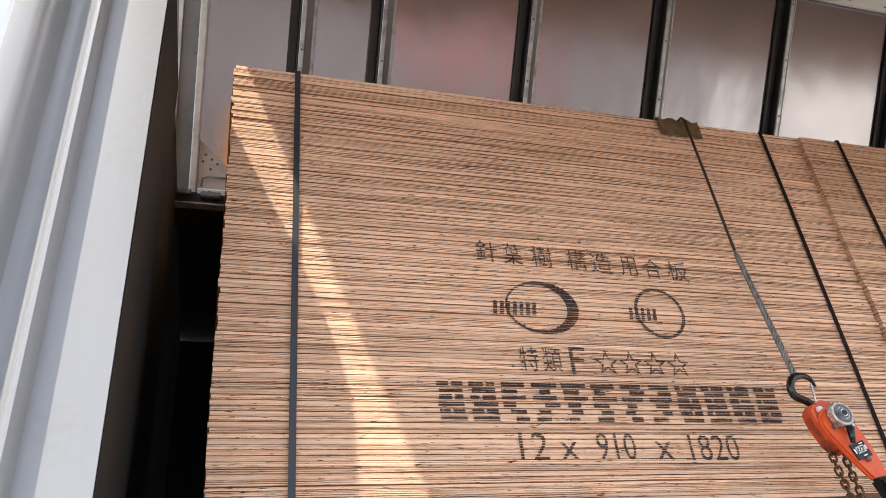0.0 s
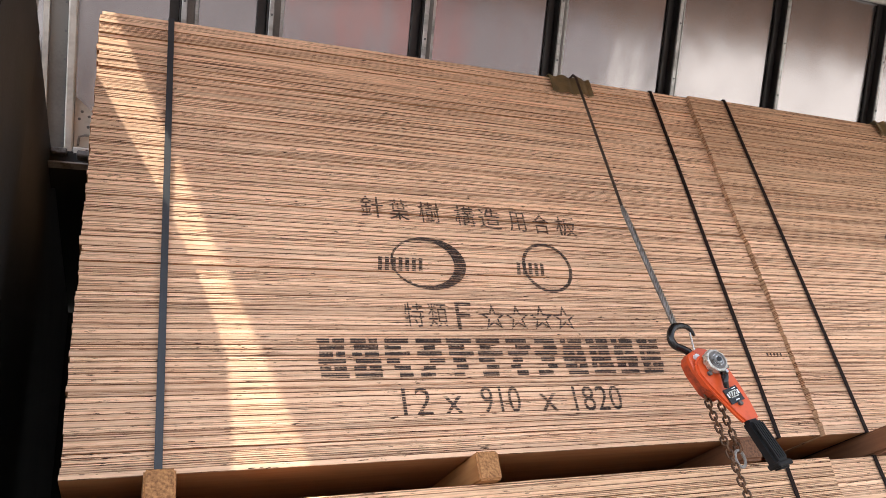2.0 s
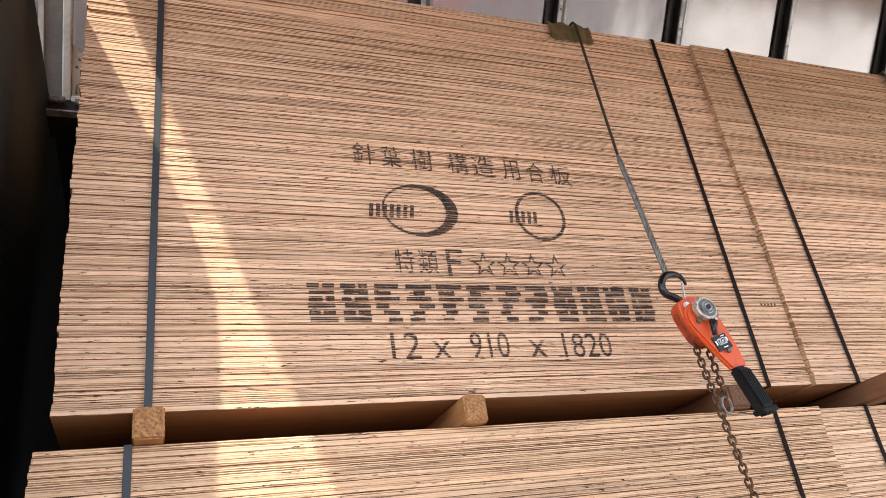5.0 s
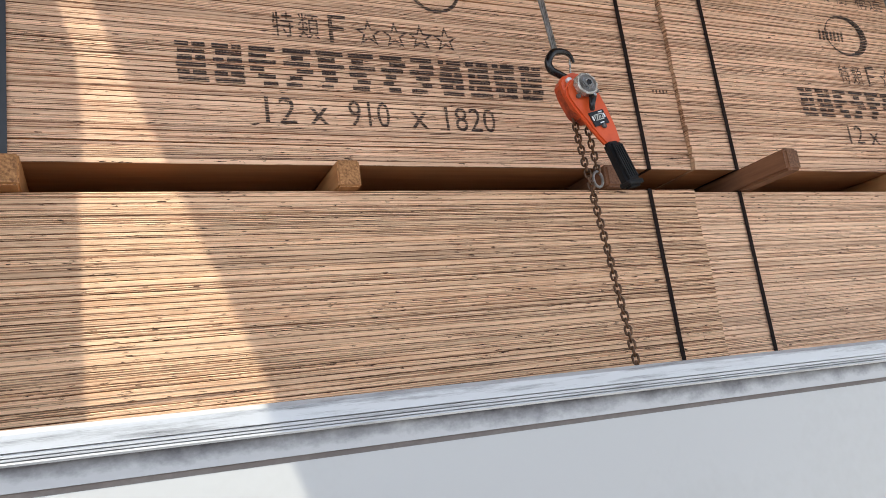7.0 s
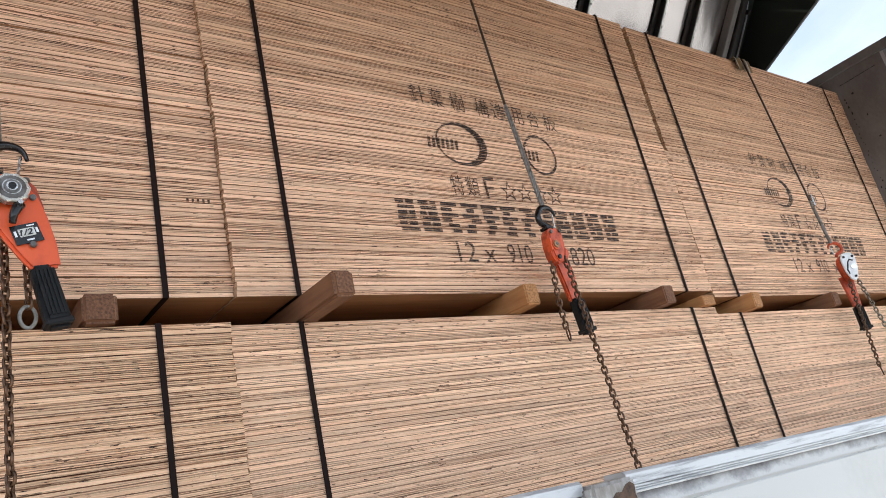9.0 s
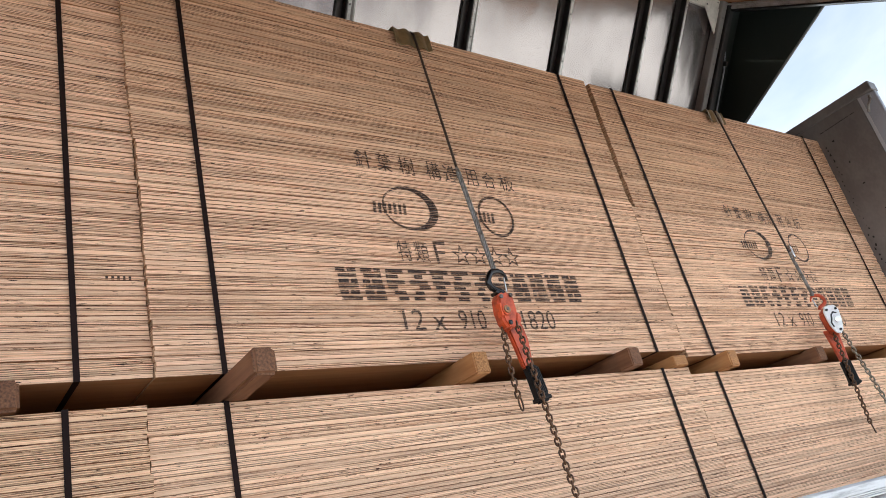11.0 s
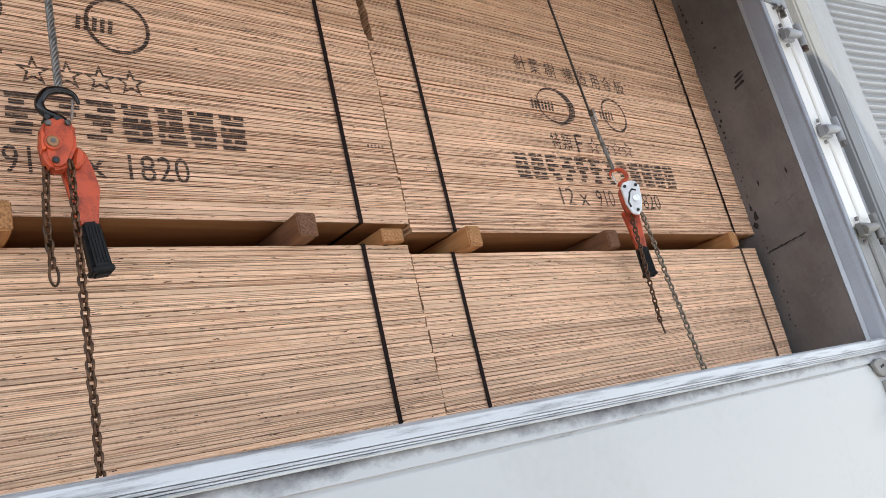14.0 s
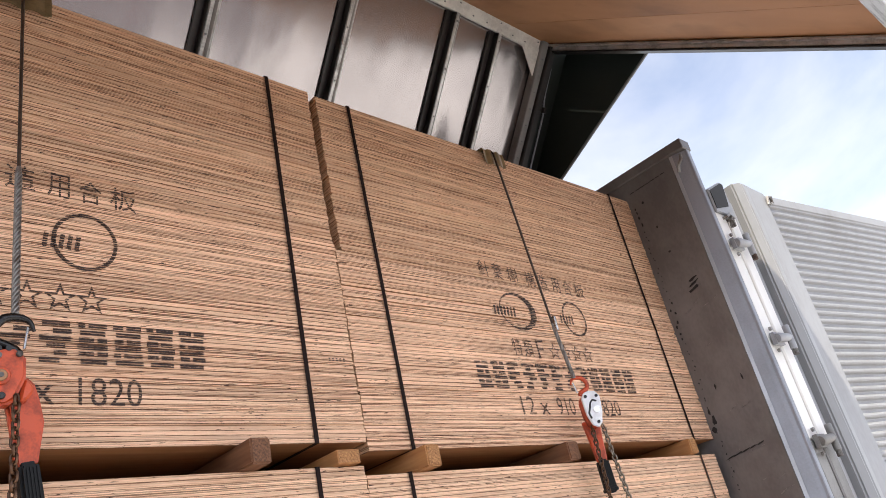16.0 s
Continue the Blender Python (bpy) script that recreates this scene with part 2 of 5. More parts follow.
def yard():
    """Unseen yard: grey asphalt beside the truck, a red patch added for the wing to mirror, and a pale area beyond a
    straight slanting line, added to bounce light.
    """
    m, nt, b = material("yard_surface")
    co, sep = nt.nodes.new("ShaderNodeTexCoord"), nt.nodes.new("ShaderNodeSeparateXYZ")
    nt.links.new(co.outputs["Object"], sep.inputs[0])
    big, fine = noise_tex(nt, 0.35, (1, 1, 1), 6.0), noise_tex(nt, 22.0, (1, 1, 1), 5.0)
    g = lambda v: (v, v, v)
    tone = math_node(nt, "ADD", math_node(nt, "MULTIPLY", big, 0.6), math_node(nt, "MULTIPLY", fine, 0.4))
    asphalt = mixed(nt, ramp(nt, tone, ((0.38, g(0)), (0.62, g(1)))), ASPHALT[0], ASPHALT[1])
    pale = mixed(nt, ramp(nt, tone, ((0.38, g(0)), (0.62, g(1)))), (0.52, 0.510, 0.495), (0.42, 0.410, 0.397))
    def inside(v, lo, hi):
        return math_node(nt, "MULTIPLY", math_node(nt, "GREATER_THAN", v, lo), math_node(nt, "LESS_THAN", v, hi))
    # Red patch added so that the wing's bare sheet mirrors some red.
    painted = math_node(nt, "MULTIPLY", inside(sep.outputs[0], 2.9, 4.3), inside(sep.outputs[1], -6.5, -4.0))
    worn = ramp(nt, tone, ((0.44, g(0.9)), (0.60, g(0.45))))
    asphalt = mixed(nt, math_node(nt, "MULTIPLY", painted, worn), asphalt, (0.25, 0.075, 0.062))
    # Pale area slanted to throw more light on the load's rear part.
    bounce_side = math_node(nt, "GREATER_THAN", math_node(nt, "ADD", sep.outputs[0], math_node(nt, "MULTIPLY", sep.outputs[1], 1.2)), 1.6)
    nt.links.new(mixed(nt, bounce_side, asphalt, pale), b.inputs["Base Color"])
    b.inputs["Roughness"].default_value = 0.9
    bump(nt, b, fine, 0.35, 0.004)
    return m


def wood(name, a, c, stretch, rough_end=0.0):
    """Long grain along y (or as stretched); sawn ends that face along y show rings and coarse speckle."""
    m, nt, b = material(name)
    rnd = nt.nodes.new("ShaderNodeObjectInfo").outputs["Random"]
    off = nt.nodes.new("ShaderNodeCombineXYZ")
    for k in range(3):
        nt.links.new(math_node(nt, "MULTIPLY", rnd, 17.0 + 9 * k), off.inputs[k])
    grain, stain = noise_tex(nt, 1.0, stretch, 6.0, off.outputs[0]), noise_tex(nt, 3.0, (1, 1, 1), 4.0, off.outputs[0])
    col = mixed(nt, ramp(nt, grain, ((0.3, (0, 0, 0)), (0.7, (1, 1, 1)))), a, c)
    col = mixed(nt, math_node(nt, "MULTIPLY", ramp(nt, stain, ((0.5, (0, 0, 0)), (0.75, (1, 1, 1)))), 0.5), col, tuple(v * 0.45 for v in a))
    height = grain
    if rough_end:
        co, mp, rings = nt.nodes.new("ShaderNodeTexCoord"), nt.nodes.new("ShaderNodeMapping"), nt.nodes.new("ShaderNodeTexWave")
        rings.wave_type, rings.rings_direction = "RINGS", "Y"
        rings.inputs["Scale"].default_value, rings.inputs["Distortion"].default_value, rings.inputs["Detail"].default_value, rings.inputs["Detail Scale"].default_value = 34.0, 6.0, 3.0, 2.0
        mp.inputs["Location"].default_value = (0.022, 0, 0.015)
        nt.links.new(co.outputs["Object"], mp.inputs["Vector"])
        nt.links.new(mp.outputs[0], rings.inputs["Vector"])
        speck = noise_tex(nt, 210.0, (1, 1, 1), 3.0, off.outputs[0])
        tone = math_node(nt, "ADD", math_node(nt, "MULTIPLY", rings.outputs["Fac"], 0.10), math_node(nt, "MULTIPLY", speck, 0.84))
        end = mixed(nt, ramp(nt, tone, ((0.30, (0, 0, 0)), (0.62, (1, 1, 1)))), tuple(v * 0.55 for v in a), tuple(v * rough_end for v in c))
        geo, sep = nt.nodes.new("ShaderNodeNewGeometry"), nt.nodes.new("ShaderNodeSeparateXYZ")
        nt.links.new(geo.outputs["Normal"], sep.inputs[0])
        facing = math_node(nt, "GREATER_THAN", math_node(nt, "ABSOLUTE", sep.outputs[1]), 0.75)
        col = mixed(nt, facing, col, end)
        height = mixed(nt, facing, grain, tone)
    nt.links.new(col, b.inputs["Base Color"])
    b.inputs["Roughness"].default_value = 0.75
    bump(nt, b, height, 0.5, 0.0015)
    return m


# PLY_LOW: fewer dark lines, tint also raised for light on lower stacks.
PLY, PLY_LOW, INK = plywood_edge("plywood_edge", 1.0, (1.02, 1.0, 0.965)), plywood_edge("plywood_edge_paler_lit", 0.68, (1.06, 1.060, 1.02)), ink()
PLY_YELLOW = plywood_edge("plywood_edge_yellower", 0.9, (1.0, 0.98, 0.90))
# Upper sheets: golden, and darkened in tint for shade under the wing.
PLY_GOLD = plywood_edge("plywood_edge_golden_shaded", 1.0, (0.82, 0.792, 0.735))
# End faces: shade and warm bounced light put into the tint.
PLY_END = plywood_edge("plywood_end_shaded", 1.0, (0.78, 0.76, 0.67))
VENEER = wood("plywood_face", (0.33, 0.140, 0.052), (0.44, 0.21, 0.085), (3, 40, 3))
TIMBER = wood("sawn_timber", (0.36, 0.150, 0.050), (0.52, 0.255, 0.095), (60, 5, 60), 0.95)
TIMBER_DARK = wood("weathered_timber", (0.150, 0.060, 0.028), (0.25, 0.114, 0.053), (60, 5, 60), 0.85)
LINING = wood("plywood_lining", (0.29, 0.135, 0.058), (0.39, 0.195, 0.092), (3, 1.2, 1.2))
STRAP = surface("black_strap", (0.0125, 0.0062, 0.0054), (0.024, 0.0122, 0.0096), (0.65, 0.8), scale=20, fine=400)
STRAP.node_tree.nodes["Principled BSDF"].inputs["Specular IOR Level"].default_value = 0.12
STRAP_GREY = surface("slate_strap", (0.022, 0.026, 0.034), (0.04, 0.046, 0.055), (0.45, 0.6), scale=20, fine=400)
STRAP_BROWN = surface("brown_strap", (0.06, 0.034, 0.02), (0.10, 0.06, 0.04), (0.4, 0.55), scale=20, fine=400)
WHITE = surface("white_paint", (0.48, 0.49, 0.49), (0.39, 0.393, 0.382), (0.28, 0.45), scale=1.6, fine=40, amount=(0.52, 0.95), relief=0.05)
WHITE_POST = surface("white_post_paint", (0.285, 0.292, 0.305), (0.225, 0.223, 0.218), (0.3, 0.45), scale=3, fine=60, amount=(0.52, 0.85), relief=0.05)
# Brighter than the post's white to stand in for sun on the beads.
BEAD = surface("cream_white_paint", (0.74, 0.72, 0.68), (0.60, 0.58, 0.54), (0.3, 0.45), scale=3, fine=60, amount=(0.52, 0.85), relief=0.05)
GRIME = surface("grimy_paint", (0.52, 0.52, 0.51), (0.14, 0.135, 0.13), (0.5, 0.7), scale=9, stretch=(1.0, 1, 4), fine=60, amount=(0.54, 0.76))
RAIL_SHADE_DIRT = smear_and_shade("rail_shade_and_dirt")
PANEL_PALE = surface("pale_flange", (0.22, 0.213, 0.203), (0.14, 0.134, 0.127), (0.45, 0.6), metal=0.3, scale=5)
SEAM = surface("dirty_seam", (0.20, 0.17, 0.155), (0.30, 0.265, 0.24), (0.6, 0.8), scale=8)
RAIL = surface("scuffed_aluminium", (0.52, 0.535, 0.55), (0.13, 0.132, 0.138), (0.34, 0.6), metal=0.3, scale=5, stretch=(1.2, 1, 22), fine=50, amount=(0.50, 0.74), relief=0.25)
SHEET = bare_sheet()
RIB = surface("rib_aluminium", (0.52, 0.52, 0.51), (0.18, 0.176, 0.168), (0.32, 0.5), metal=0.75, scale=6, stretch=(1, 3, 3), fine=60)
# Rib webs coloured dark to stand in for shade and dark reflections.
WEB = surface("rib_web_shaded", (0.050, 0.047, 0.046), (0.028, 0.026, 0.025), (0.35, 0.5), metal=0.5, scale=6)
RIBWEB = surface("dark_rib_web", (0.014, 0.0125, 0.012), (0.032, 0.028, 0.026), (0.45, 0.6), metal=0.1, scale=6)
FRAME = surface("dull_frame_metal", (0.62, 0.60, 0.555), (0.30, 0.285, 0.265), (0.45, 0.6), metal=0.1, scale=7, fine=60)
PANEL = surface("grey_panel", (0.125, 0.114, 0.109), (0.200, 0.184, 0.174), (0.38, 0.6), metal=0.2, scale=4.0, stretch=(1, 1.6, 1), fine=45, amount=(0.38, 0.70), relief=0.12)
STRIP = surface("satin_strip", (0.40, 0.42, 0.455), (0.31, 0.325, 0.35), (0.28, 0.42), metal=0.4, scale=5, fine=50)
# White door paint darkened to offset the sun that falls on it.
DOOR_PAINT = surface("dimmed_door_paint", (0.262, 0.266, 0.272), (0.20, 0.197, 0.19), (0.35, 0.5), scale=4, stretch=(1, 1, 0.4), fine=60, amount=(0.46, 0.80), relief=0.08)
SCUFF = surface("pale_scuff", (0.23, 0.212, 0.20), (0.135, 0.123, 0.117), (0.5, 0.6), metal=0.2, scale=60, amount=(0.40, 0.60))
EDGE = surface("dark_edge", (0.14, 0.14, 0.145), (0.22, 0.22, 0.22), (0.5, 0.6), metal=0.3)
LIP = surface("blue_grey_lip", (0.27, 0.288, 0.325), (0.19, 0.202, 0.228), (0.4, 0.55), metal=0.2, scale=4)
# Black that stands in for shade inside holes, slots and the post cap.
HOLE = surface("black_hole", (0.012, 0.011, 0.011), (0.03, 0.028, 0.026), (0.7, 0.85), scale=30)
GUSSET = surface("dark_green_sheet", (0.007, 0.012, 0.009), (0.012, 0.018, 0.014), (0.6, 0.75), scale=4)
# Near-black colour stands in for the shade inside the truck body.
DARK = surface("shaded_interior", (0.007, 0.0062, 0.0056), (0.016, 0.0135, 0.012), (0.7, 0.85), scale=3)
STEEL = surface("worn_steel", (0.33, 0.325, 0.31), (0.13, 0.11, 0.095), (0.45, 0.65), metal=0.4, scale=18, fine=150, amount=(0.45, 0.62))
STEEL_DARK = surface("dark_worn_steel", (0.17, 0.165, 0.158), (0.060, 0.046, 0.038), (0.45, 0.65), metal=0.4, scale=22, fine=150, amount=(0.42, 0.60))
RUST = surface("rusty_steel", (0.105, 0.055, 0.030), (0.040, 0.025, 0.019), (0.65, 0.85), scale=30, fine=200, amount=(0.40, 0.60), relief=0.4)
CHAIN = surface("oily_chain", (0.075, 0.038, 0.021), (0.21, 0.105, 0.052), (0.30, 0.48), metal=0.6, scale=40, fine=300)
CHAIN_BRIGHT = surface("zinc_chain", (0.32, 0.28, 0.22), (0.09, 0.066, 0.045), (0.3, 0.5), metal=0.8, scale=40, fine=300)
ORANGE = surface("orange_enamel", (0.70, 0.098, 0.024), (0.54, 0.065, 0.018), (0.34, 0.55), scale=22, fine=180, amount=(0.5, 0.8), relief=0.08)
ORANGE_WORN = surface("worn_orange_enamel", (0.58, 0.080, 0.022), (0.22, 0.036, 0.016), (0.35, 0.6), scale=28, fine=180, amount=(0.46, 0.66), relief=0.1)
RUBBER = surface("black_rubber", (0.008, 0.0085, 0.0095), (0.022, 0.022, 0.023), (0.6, 0.8), scale=40, fine=300)
RUBBER.node_tree.nodes["Principled BSDF"].inputs["Specular IOR Level"].default_value = 0.25
BLACK_STEEL = surface("black_steel", (0.010, 0.010, 0.011), (0.03, 0.027, 0.024), (0.18, 0.34), metal=0.2, scale=40)
CHROME = surface("plated_steel", (0.62, 0.61, 0.58), (0.32, 0.31, 0.29), (0.2, 0.4), metal=0.95, scale=50, fine=300)
PLATE_WHITE = surface("white_plate", (0.75, 0.77, 0.80), (0.6, 0.6, 0.62), (0.35, 0.5), scale=30)
ROPE = surface("wire_rope", (0.26, 0.25, 0.235), (0.07, 0.058, 0.048), (0.3, 0.5), metal=0.7, scale=60, fine=500)
ROPE_DARK = surface("dark_wire", (0.055, 0.038, 0.03), (0.11, 0.08, 0.06), (0.45, 0.6), metal=0.5, scale=60)
CHROME_DULL = surface("dull_plated_steel", (0.62, 0.60, 0.54), (0.30, 0.275, 0.23), (0.25, 0.42), metal=0.6, scale=60, fine=300, amount=(0.45, 0.7))
POST_GREY = surface("dirty_post_paint", (0.40, 0.39, 0.375), (0.13, 0.105, 0.085), (0.5, 0.75), scale=13, stretch=(1.3, 1, 0.5), fine=70, amount=(0.40, 0.70), relief=0.3)
BRASS = surface("bronzed_plate", (0.24, 0.185, 0.10), (0.12, 0.09, 0.05), (0.28, 0.45), metal=0.45, scale=30, fine=200)
RED = surface("red_reflector", (0.38, 0.008, 0.006), (0.28, 0.006, 0.005), (0.25, 0.35), scale=30)
BRONZE = surface("dull_bronze", (0.33, 0.17, 0.085), (0.15, 0.075, 0.04), (0.3, 0.5), metal=0.6, scale=70, fine=300)
LIME = surface("lime_sticker", (0.60, 0.70, 0.03), (0.52, 0.62, 0.03), (0.35, 0.45), scale=30)
YARD = yard()


# ---- building blocks ----
def thing(name, at, label, category, group="", kind=""):
    ob = new(name)
    ob.location = at
    ob.empty_display_size = 0.05
    return tagged(ob, label, category, group, kind)


def root_of(ob):
    while ob.parent:
        ob = ob.parent
    return ob


def part(name, bm, mat, parent, label="", smooth=False):
    """One mesh under a thing or under a part; the bmesh is in world metres."""
    base = root_of(parent).location
    bmesh.ops.recalc_face_normals(bm, faces=bm.faces)
    me = bpy.data.meshes.new(name)
    for v in bm.verts:
        v.co -= base
    if smooth:
        for f in bm.faces:
            f.smooth = True
    bm.to_mesh(me)
    bm.free()
    me.materials.append(mat)
    ob = new(name, me)
    ob.parent = parent
    return tagged(ob, label)


def prism(bm, pts, axis, a, b):
    """A polygon of two coordinates, extruded along an axis from a to b. The other two coordinates keep the order x, y, z."""
    def at(p, s):
        return {"x": (s, p[0], p[1]), "y": (p[0], s, p[1]), "z": (p[0], p[1], s)}[axis]
    lo, hi = [bm.verts.new(at(p, a)) for p in pts], [bm.verts.new(at(p, b)) for p in pts]
    n = len(pts)
    for k in range(n):
        bm.faces.new((lo[k], lo[(k + 1) % n], hi[(k + 1) % n], hi[k]))
    bm.faces.new(lo)
    bm.faces.new(hi[::-1])
    return lo + hi


def bar(bm, x0, x1, y0, y1, z0, z1):
    return prism(bm, [(x0, y0), (x1, y0), (x1, y1), (x0, y1)], "z", z0, z1)


def soften(bm, width, segments=1):
    bmesh.ops.recalc_face_normals(bm, faces=bm.faces)
    edges = [e for e in bm.edges if len(e.link_faces) == 2 and e.calc_face_angle(0) > 0.6]
    bmesh.ops.bevel(bm, geom=edges, offset=width, segments=segments, affect="EDGES", clamp_overlap=True)


def tube(bm, pts, radius, sides=8, lobes=0, twist=0.0):
    """A round bar along points; radius is one number or one for each point. lobes and twist make it a laid rope."""
    pts = [Vector(p) for p in pts]
    radii = radius if isinstance(radius, (list, tuple)) else [radius] * len(pts)
    rings, ref, run = [], None, 0.0
    for k, p in enumerate(pts):
        way = (pts[min(k + 1, len(pts) - 1)] - pts[max(k - 1, 0)]).normalized()
        if ref is None:
            ref = way.orthogonal().normalized()
        ref = (ref - way * ref.dot(way)).normalized()
        side = way.cross(ref)
        if k:
            run += (p - pts[k - 1]).length
        ring = []
        for i in range(sides):
            a = 2 * math.pi * i / sides
            r = radii[k] * (1 + 0.16 * math.cos(lobes * a)) if lobes else radii[k]
            a += twist * run
            ring.append(bm.verts.new(p + (ref * math.cos(a) + side * math.sin(a)) * r))
        rings.append(ring)
    for u, v in zip(rings, rings[1:]):
        for i in range(sides):
            bm.faces.new((u[i], u[(i + 1) % sides], v[(i + 1) % sides], v[i]))
    bm.faces.new(rings[0][::-1])
    bm.faces.new(rings[-1])


def line(a, b, n):
    a, b = Vector(a), Vector(b)
    return [a.lerp(b, k / n) for k in range(n + 1)]


def disc(bm, centre, radius, y0, y1, sides=24, scallop=0.0):
    """A wheel or boss that faces along y."""
    pts = []
    for i in range(sides):
        a = 2 * math.pi * i / sides
        r = radius * (1 + scallop * (1 if i % 3 == 0 else -1))
        pts.append((centre[0] + r * math.cos(a), centre[1] + r * math.sin(a)))
    prism(bm, pts, "y", y0, y1)


def turned(pts, centre, degrees):
    c, s = math.cos(radians(degrees)), math.sin(radians(degrees))
    return [(centre[0] + (x - centre[0]) * c - (z - centre[1]) * s, centre[1] + (x - centre[0]) * s + (z - centre[1]) * c) for x, z in pts]


def rect(cx, cz, w, h, degrees=0):
    return turned([(cx - w / 2, cz - h / 2), (cx + w / 2, cz - h / 2), (cx + w / 2, cz + h / 2), (cx - w / 2, cz + h / 2)], (cx, cz), degrees)


def lettering(body, x0, x1, z0, z1, y, tilt=0.0, weight=0.0, start=None):
    """Words as a thin sheet of ink that fills a box on a wall that faces -y."""
    curve = bpy.data.curves.new("words", "FONT")
    curve.body, curve.size, curve.offset, curve.resolution_u = body, 1.0, weight, 3
    ob = new("words", curve)
    bpy.context.view_layer.update()
    me = bpy.data.meshes.new_from_object(ob.evaluated_get(bpy.context.evaluated_depsgraph_get()))
    bpy.data.objects.remove(ob)
    bpy.data.curves.remove(curve)
    bm = bmesh.new()
    bm.from_mesh(me)
    bpy.data.meshes.remove(me)
    xs, ys = [v.co.x for v in bm.verts], [v.co.y for v in bm.verts]
    for v in bm.verts:
        u, w = (v.co.x - min(xs)) / (max(xs) - min(xs)), (v.co.y - min(ys)) / (max(ys) - min(ys))
        x = x0 + u * (x1 - x0)
        v.co = (x, y, z0 + w * (z1 - z0) + math.tan(radians(tilt)) * (x - (x0 if start is None else start)))
    return bm


# ---- ground ----
bm = bmesh.new()
bmesh.ops.create_grid(bm, x_segments=8, y_segments=8, size=1500)
ground_mesh = bpy.data.meshes.new("ground")
bm.to_mesh(ground_mesh)
bm.free()
ground_mesh.materials.append(YARD)
tagged(new("ground", ground_mesh), "grey asphalt yard under the truck, red and pale parts added for reflection and bounce", "ground", kind="structure")

# ---- truck ----
FLOOR, POST_TOP = 0.93, 3.32
RIDGE, ROOF_WAY, SIDE_WAY = Vector((0, 2.33, 3.32)), Vector((0, -0.62, 0.785)), Vector((0, -0.795, -0.607))
ROOF_LENGTH, SIDE_LENGTH = 1.18, 1.87
CORNER = RIDGE + ROOF_WAY * ROOF_LENGTH
IN_ROOF, IN_SIDE = SIDE_WAY, -ROOF_WAY     # the inner sides of the two halves of the opened wing
truck = thing("wing_body_truck", (2.7, 2.3, 0.0), "white wing-body cargo truck with its near wing raised", "truck")

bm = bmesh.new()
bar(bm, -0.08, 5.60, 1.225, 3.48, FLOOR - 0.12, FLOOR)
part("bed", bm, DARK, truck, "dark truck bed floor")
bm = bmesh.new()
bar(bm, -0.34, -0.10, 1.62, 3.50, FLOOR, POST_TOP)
part("front_wall", bm, DARK, truck, "inner front wall, coloured near-black for the interior shade")
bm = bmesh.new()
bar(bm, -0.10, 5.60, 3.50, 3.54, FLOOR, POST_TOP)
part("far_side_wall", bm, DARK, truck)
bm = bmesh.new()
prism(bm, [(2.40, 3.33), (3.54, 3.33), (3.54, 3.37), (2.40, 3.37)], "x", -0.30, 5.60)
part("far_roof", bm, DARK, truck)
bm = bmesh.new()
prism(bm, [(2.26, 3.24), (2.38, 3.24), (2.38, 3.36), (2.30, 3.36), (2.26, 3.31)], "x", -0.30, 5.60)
part("centre_beam", bm, DARK, truck, "roof centre beam, coloured near-black for the interior shade")
# chassis and wheels under the bed
for y in (1.75, 2.95):
    bm = bmesh.new()
    bar(bm, -0.3, 5.7, y - 0.04, y + 0.04, 0.56, 0.805)
    soften(bm, 0.008)
    part("chassis_rail", bm, DARK, truck)
for x in (0.2, 4.6):
    bm = bmesh.new()
    tube(bm, [(x, 1.5, 0.45), (x, 3.2, 0.45)], 0.06, 10)
    bar(bm, x - 0.06, x + 0.06, 1.72, 2.98, 0.45, 0.56)
    part("axle", bm, DARK, truck)
    for y in (1.33, 3.12):
        bm = bmesh.new()
        disc(bm, (x, 0.45), 0.45, y, y + 0.24, 40)
        soften(bm, 0.03, 2)
        wheel = part("wheel", bm, RUBBER, truck, "black truck tyre")
        bm = bmesh.new()
        disc(bm, (x, 0.45), 0.24, y - 0.004, y + 0.244, 24)
        part("rim", bm, STEEL, wheel)

# front corner post: ribbed section, its top rounded towards the near side
bm = bmesh.new()
section = [(-0.08, 1.168), (-0.13, 1.166), (-0.188, 1.168), (-0.191, 1.150), (-0.194, 1.140), (-0.200, 1.134), (-0.207, 1.134), (-0.212, 1.140), (-0.216, 1.165), (-0.222, 1.184), (-0.236, 1.196), (-0.258, 1.203),
           (-0.272, 1.200), (-0.282, 1.186), (-0.288, 1.164), (-0.294, 1.149), (-0.304, 1.140), (-0.318, 1.136), (-0.352, 1.134), (-0.366, 1.148), (-0.366, 1.62), (-0.34, 1.62), (-0.10, 1.62), (-0.09, 1.62)]
rows = []
levels = [(FLOOR, 0.0), (POST_TOP - 0.15, 0.0)] + [(POST_TOP - 0.13 + 0.13 * math.sin(a), 0.12 * (1 - math.cos(a))) for a in (0.3, 0.6, 0.9, 1.15, 1.35, 1.5707)]
for z, back in levels:
    rows.append([bm.verts.new((x, min(y + back, 1.62), z)) for x, y in section])
for u, v in zip(rows, rows[1:]):
    for k in range(len(section)):
        j = (k + 1) % len(section)
        bm.faces.new((u[k], u[j], v[j], v[k]))
bm.faces.new(rows[0][::-1])
bm.faces.new(rows[-1])
bmesh.ops.remove_doubles(bm, verts=bm.verts, dist=0.0005)
part("front_post", bm, WHITE_POST, truck, "white ribbed front corner post", True).data.set_sharp_from_angle(angle=0.7)
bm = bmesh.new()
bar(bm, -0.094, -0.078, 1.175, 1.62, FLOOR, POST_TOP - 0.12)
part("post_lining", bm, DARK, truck)

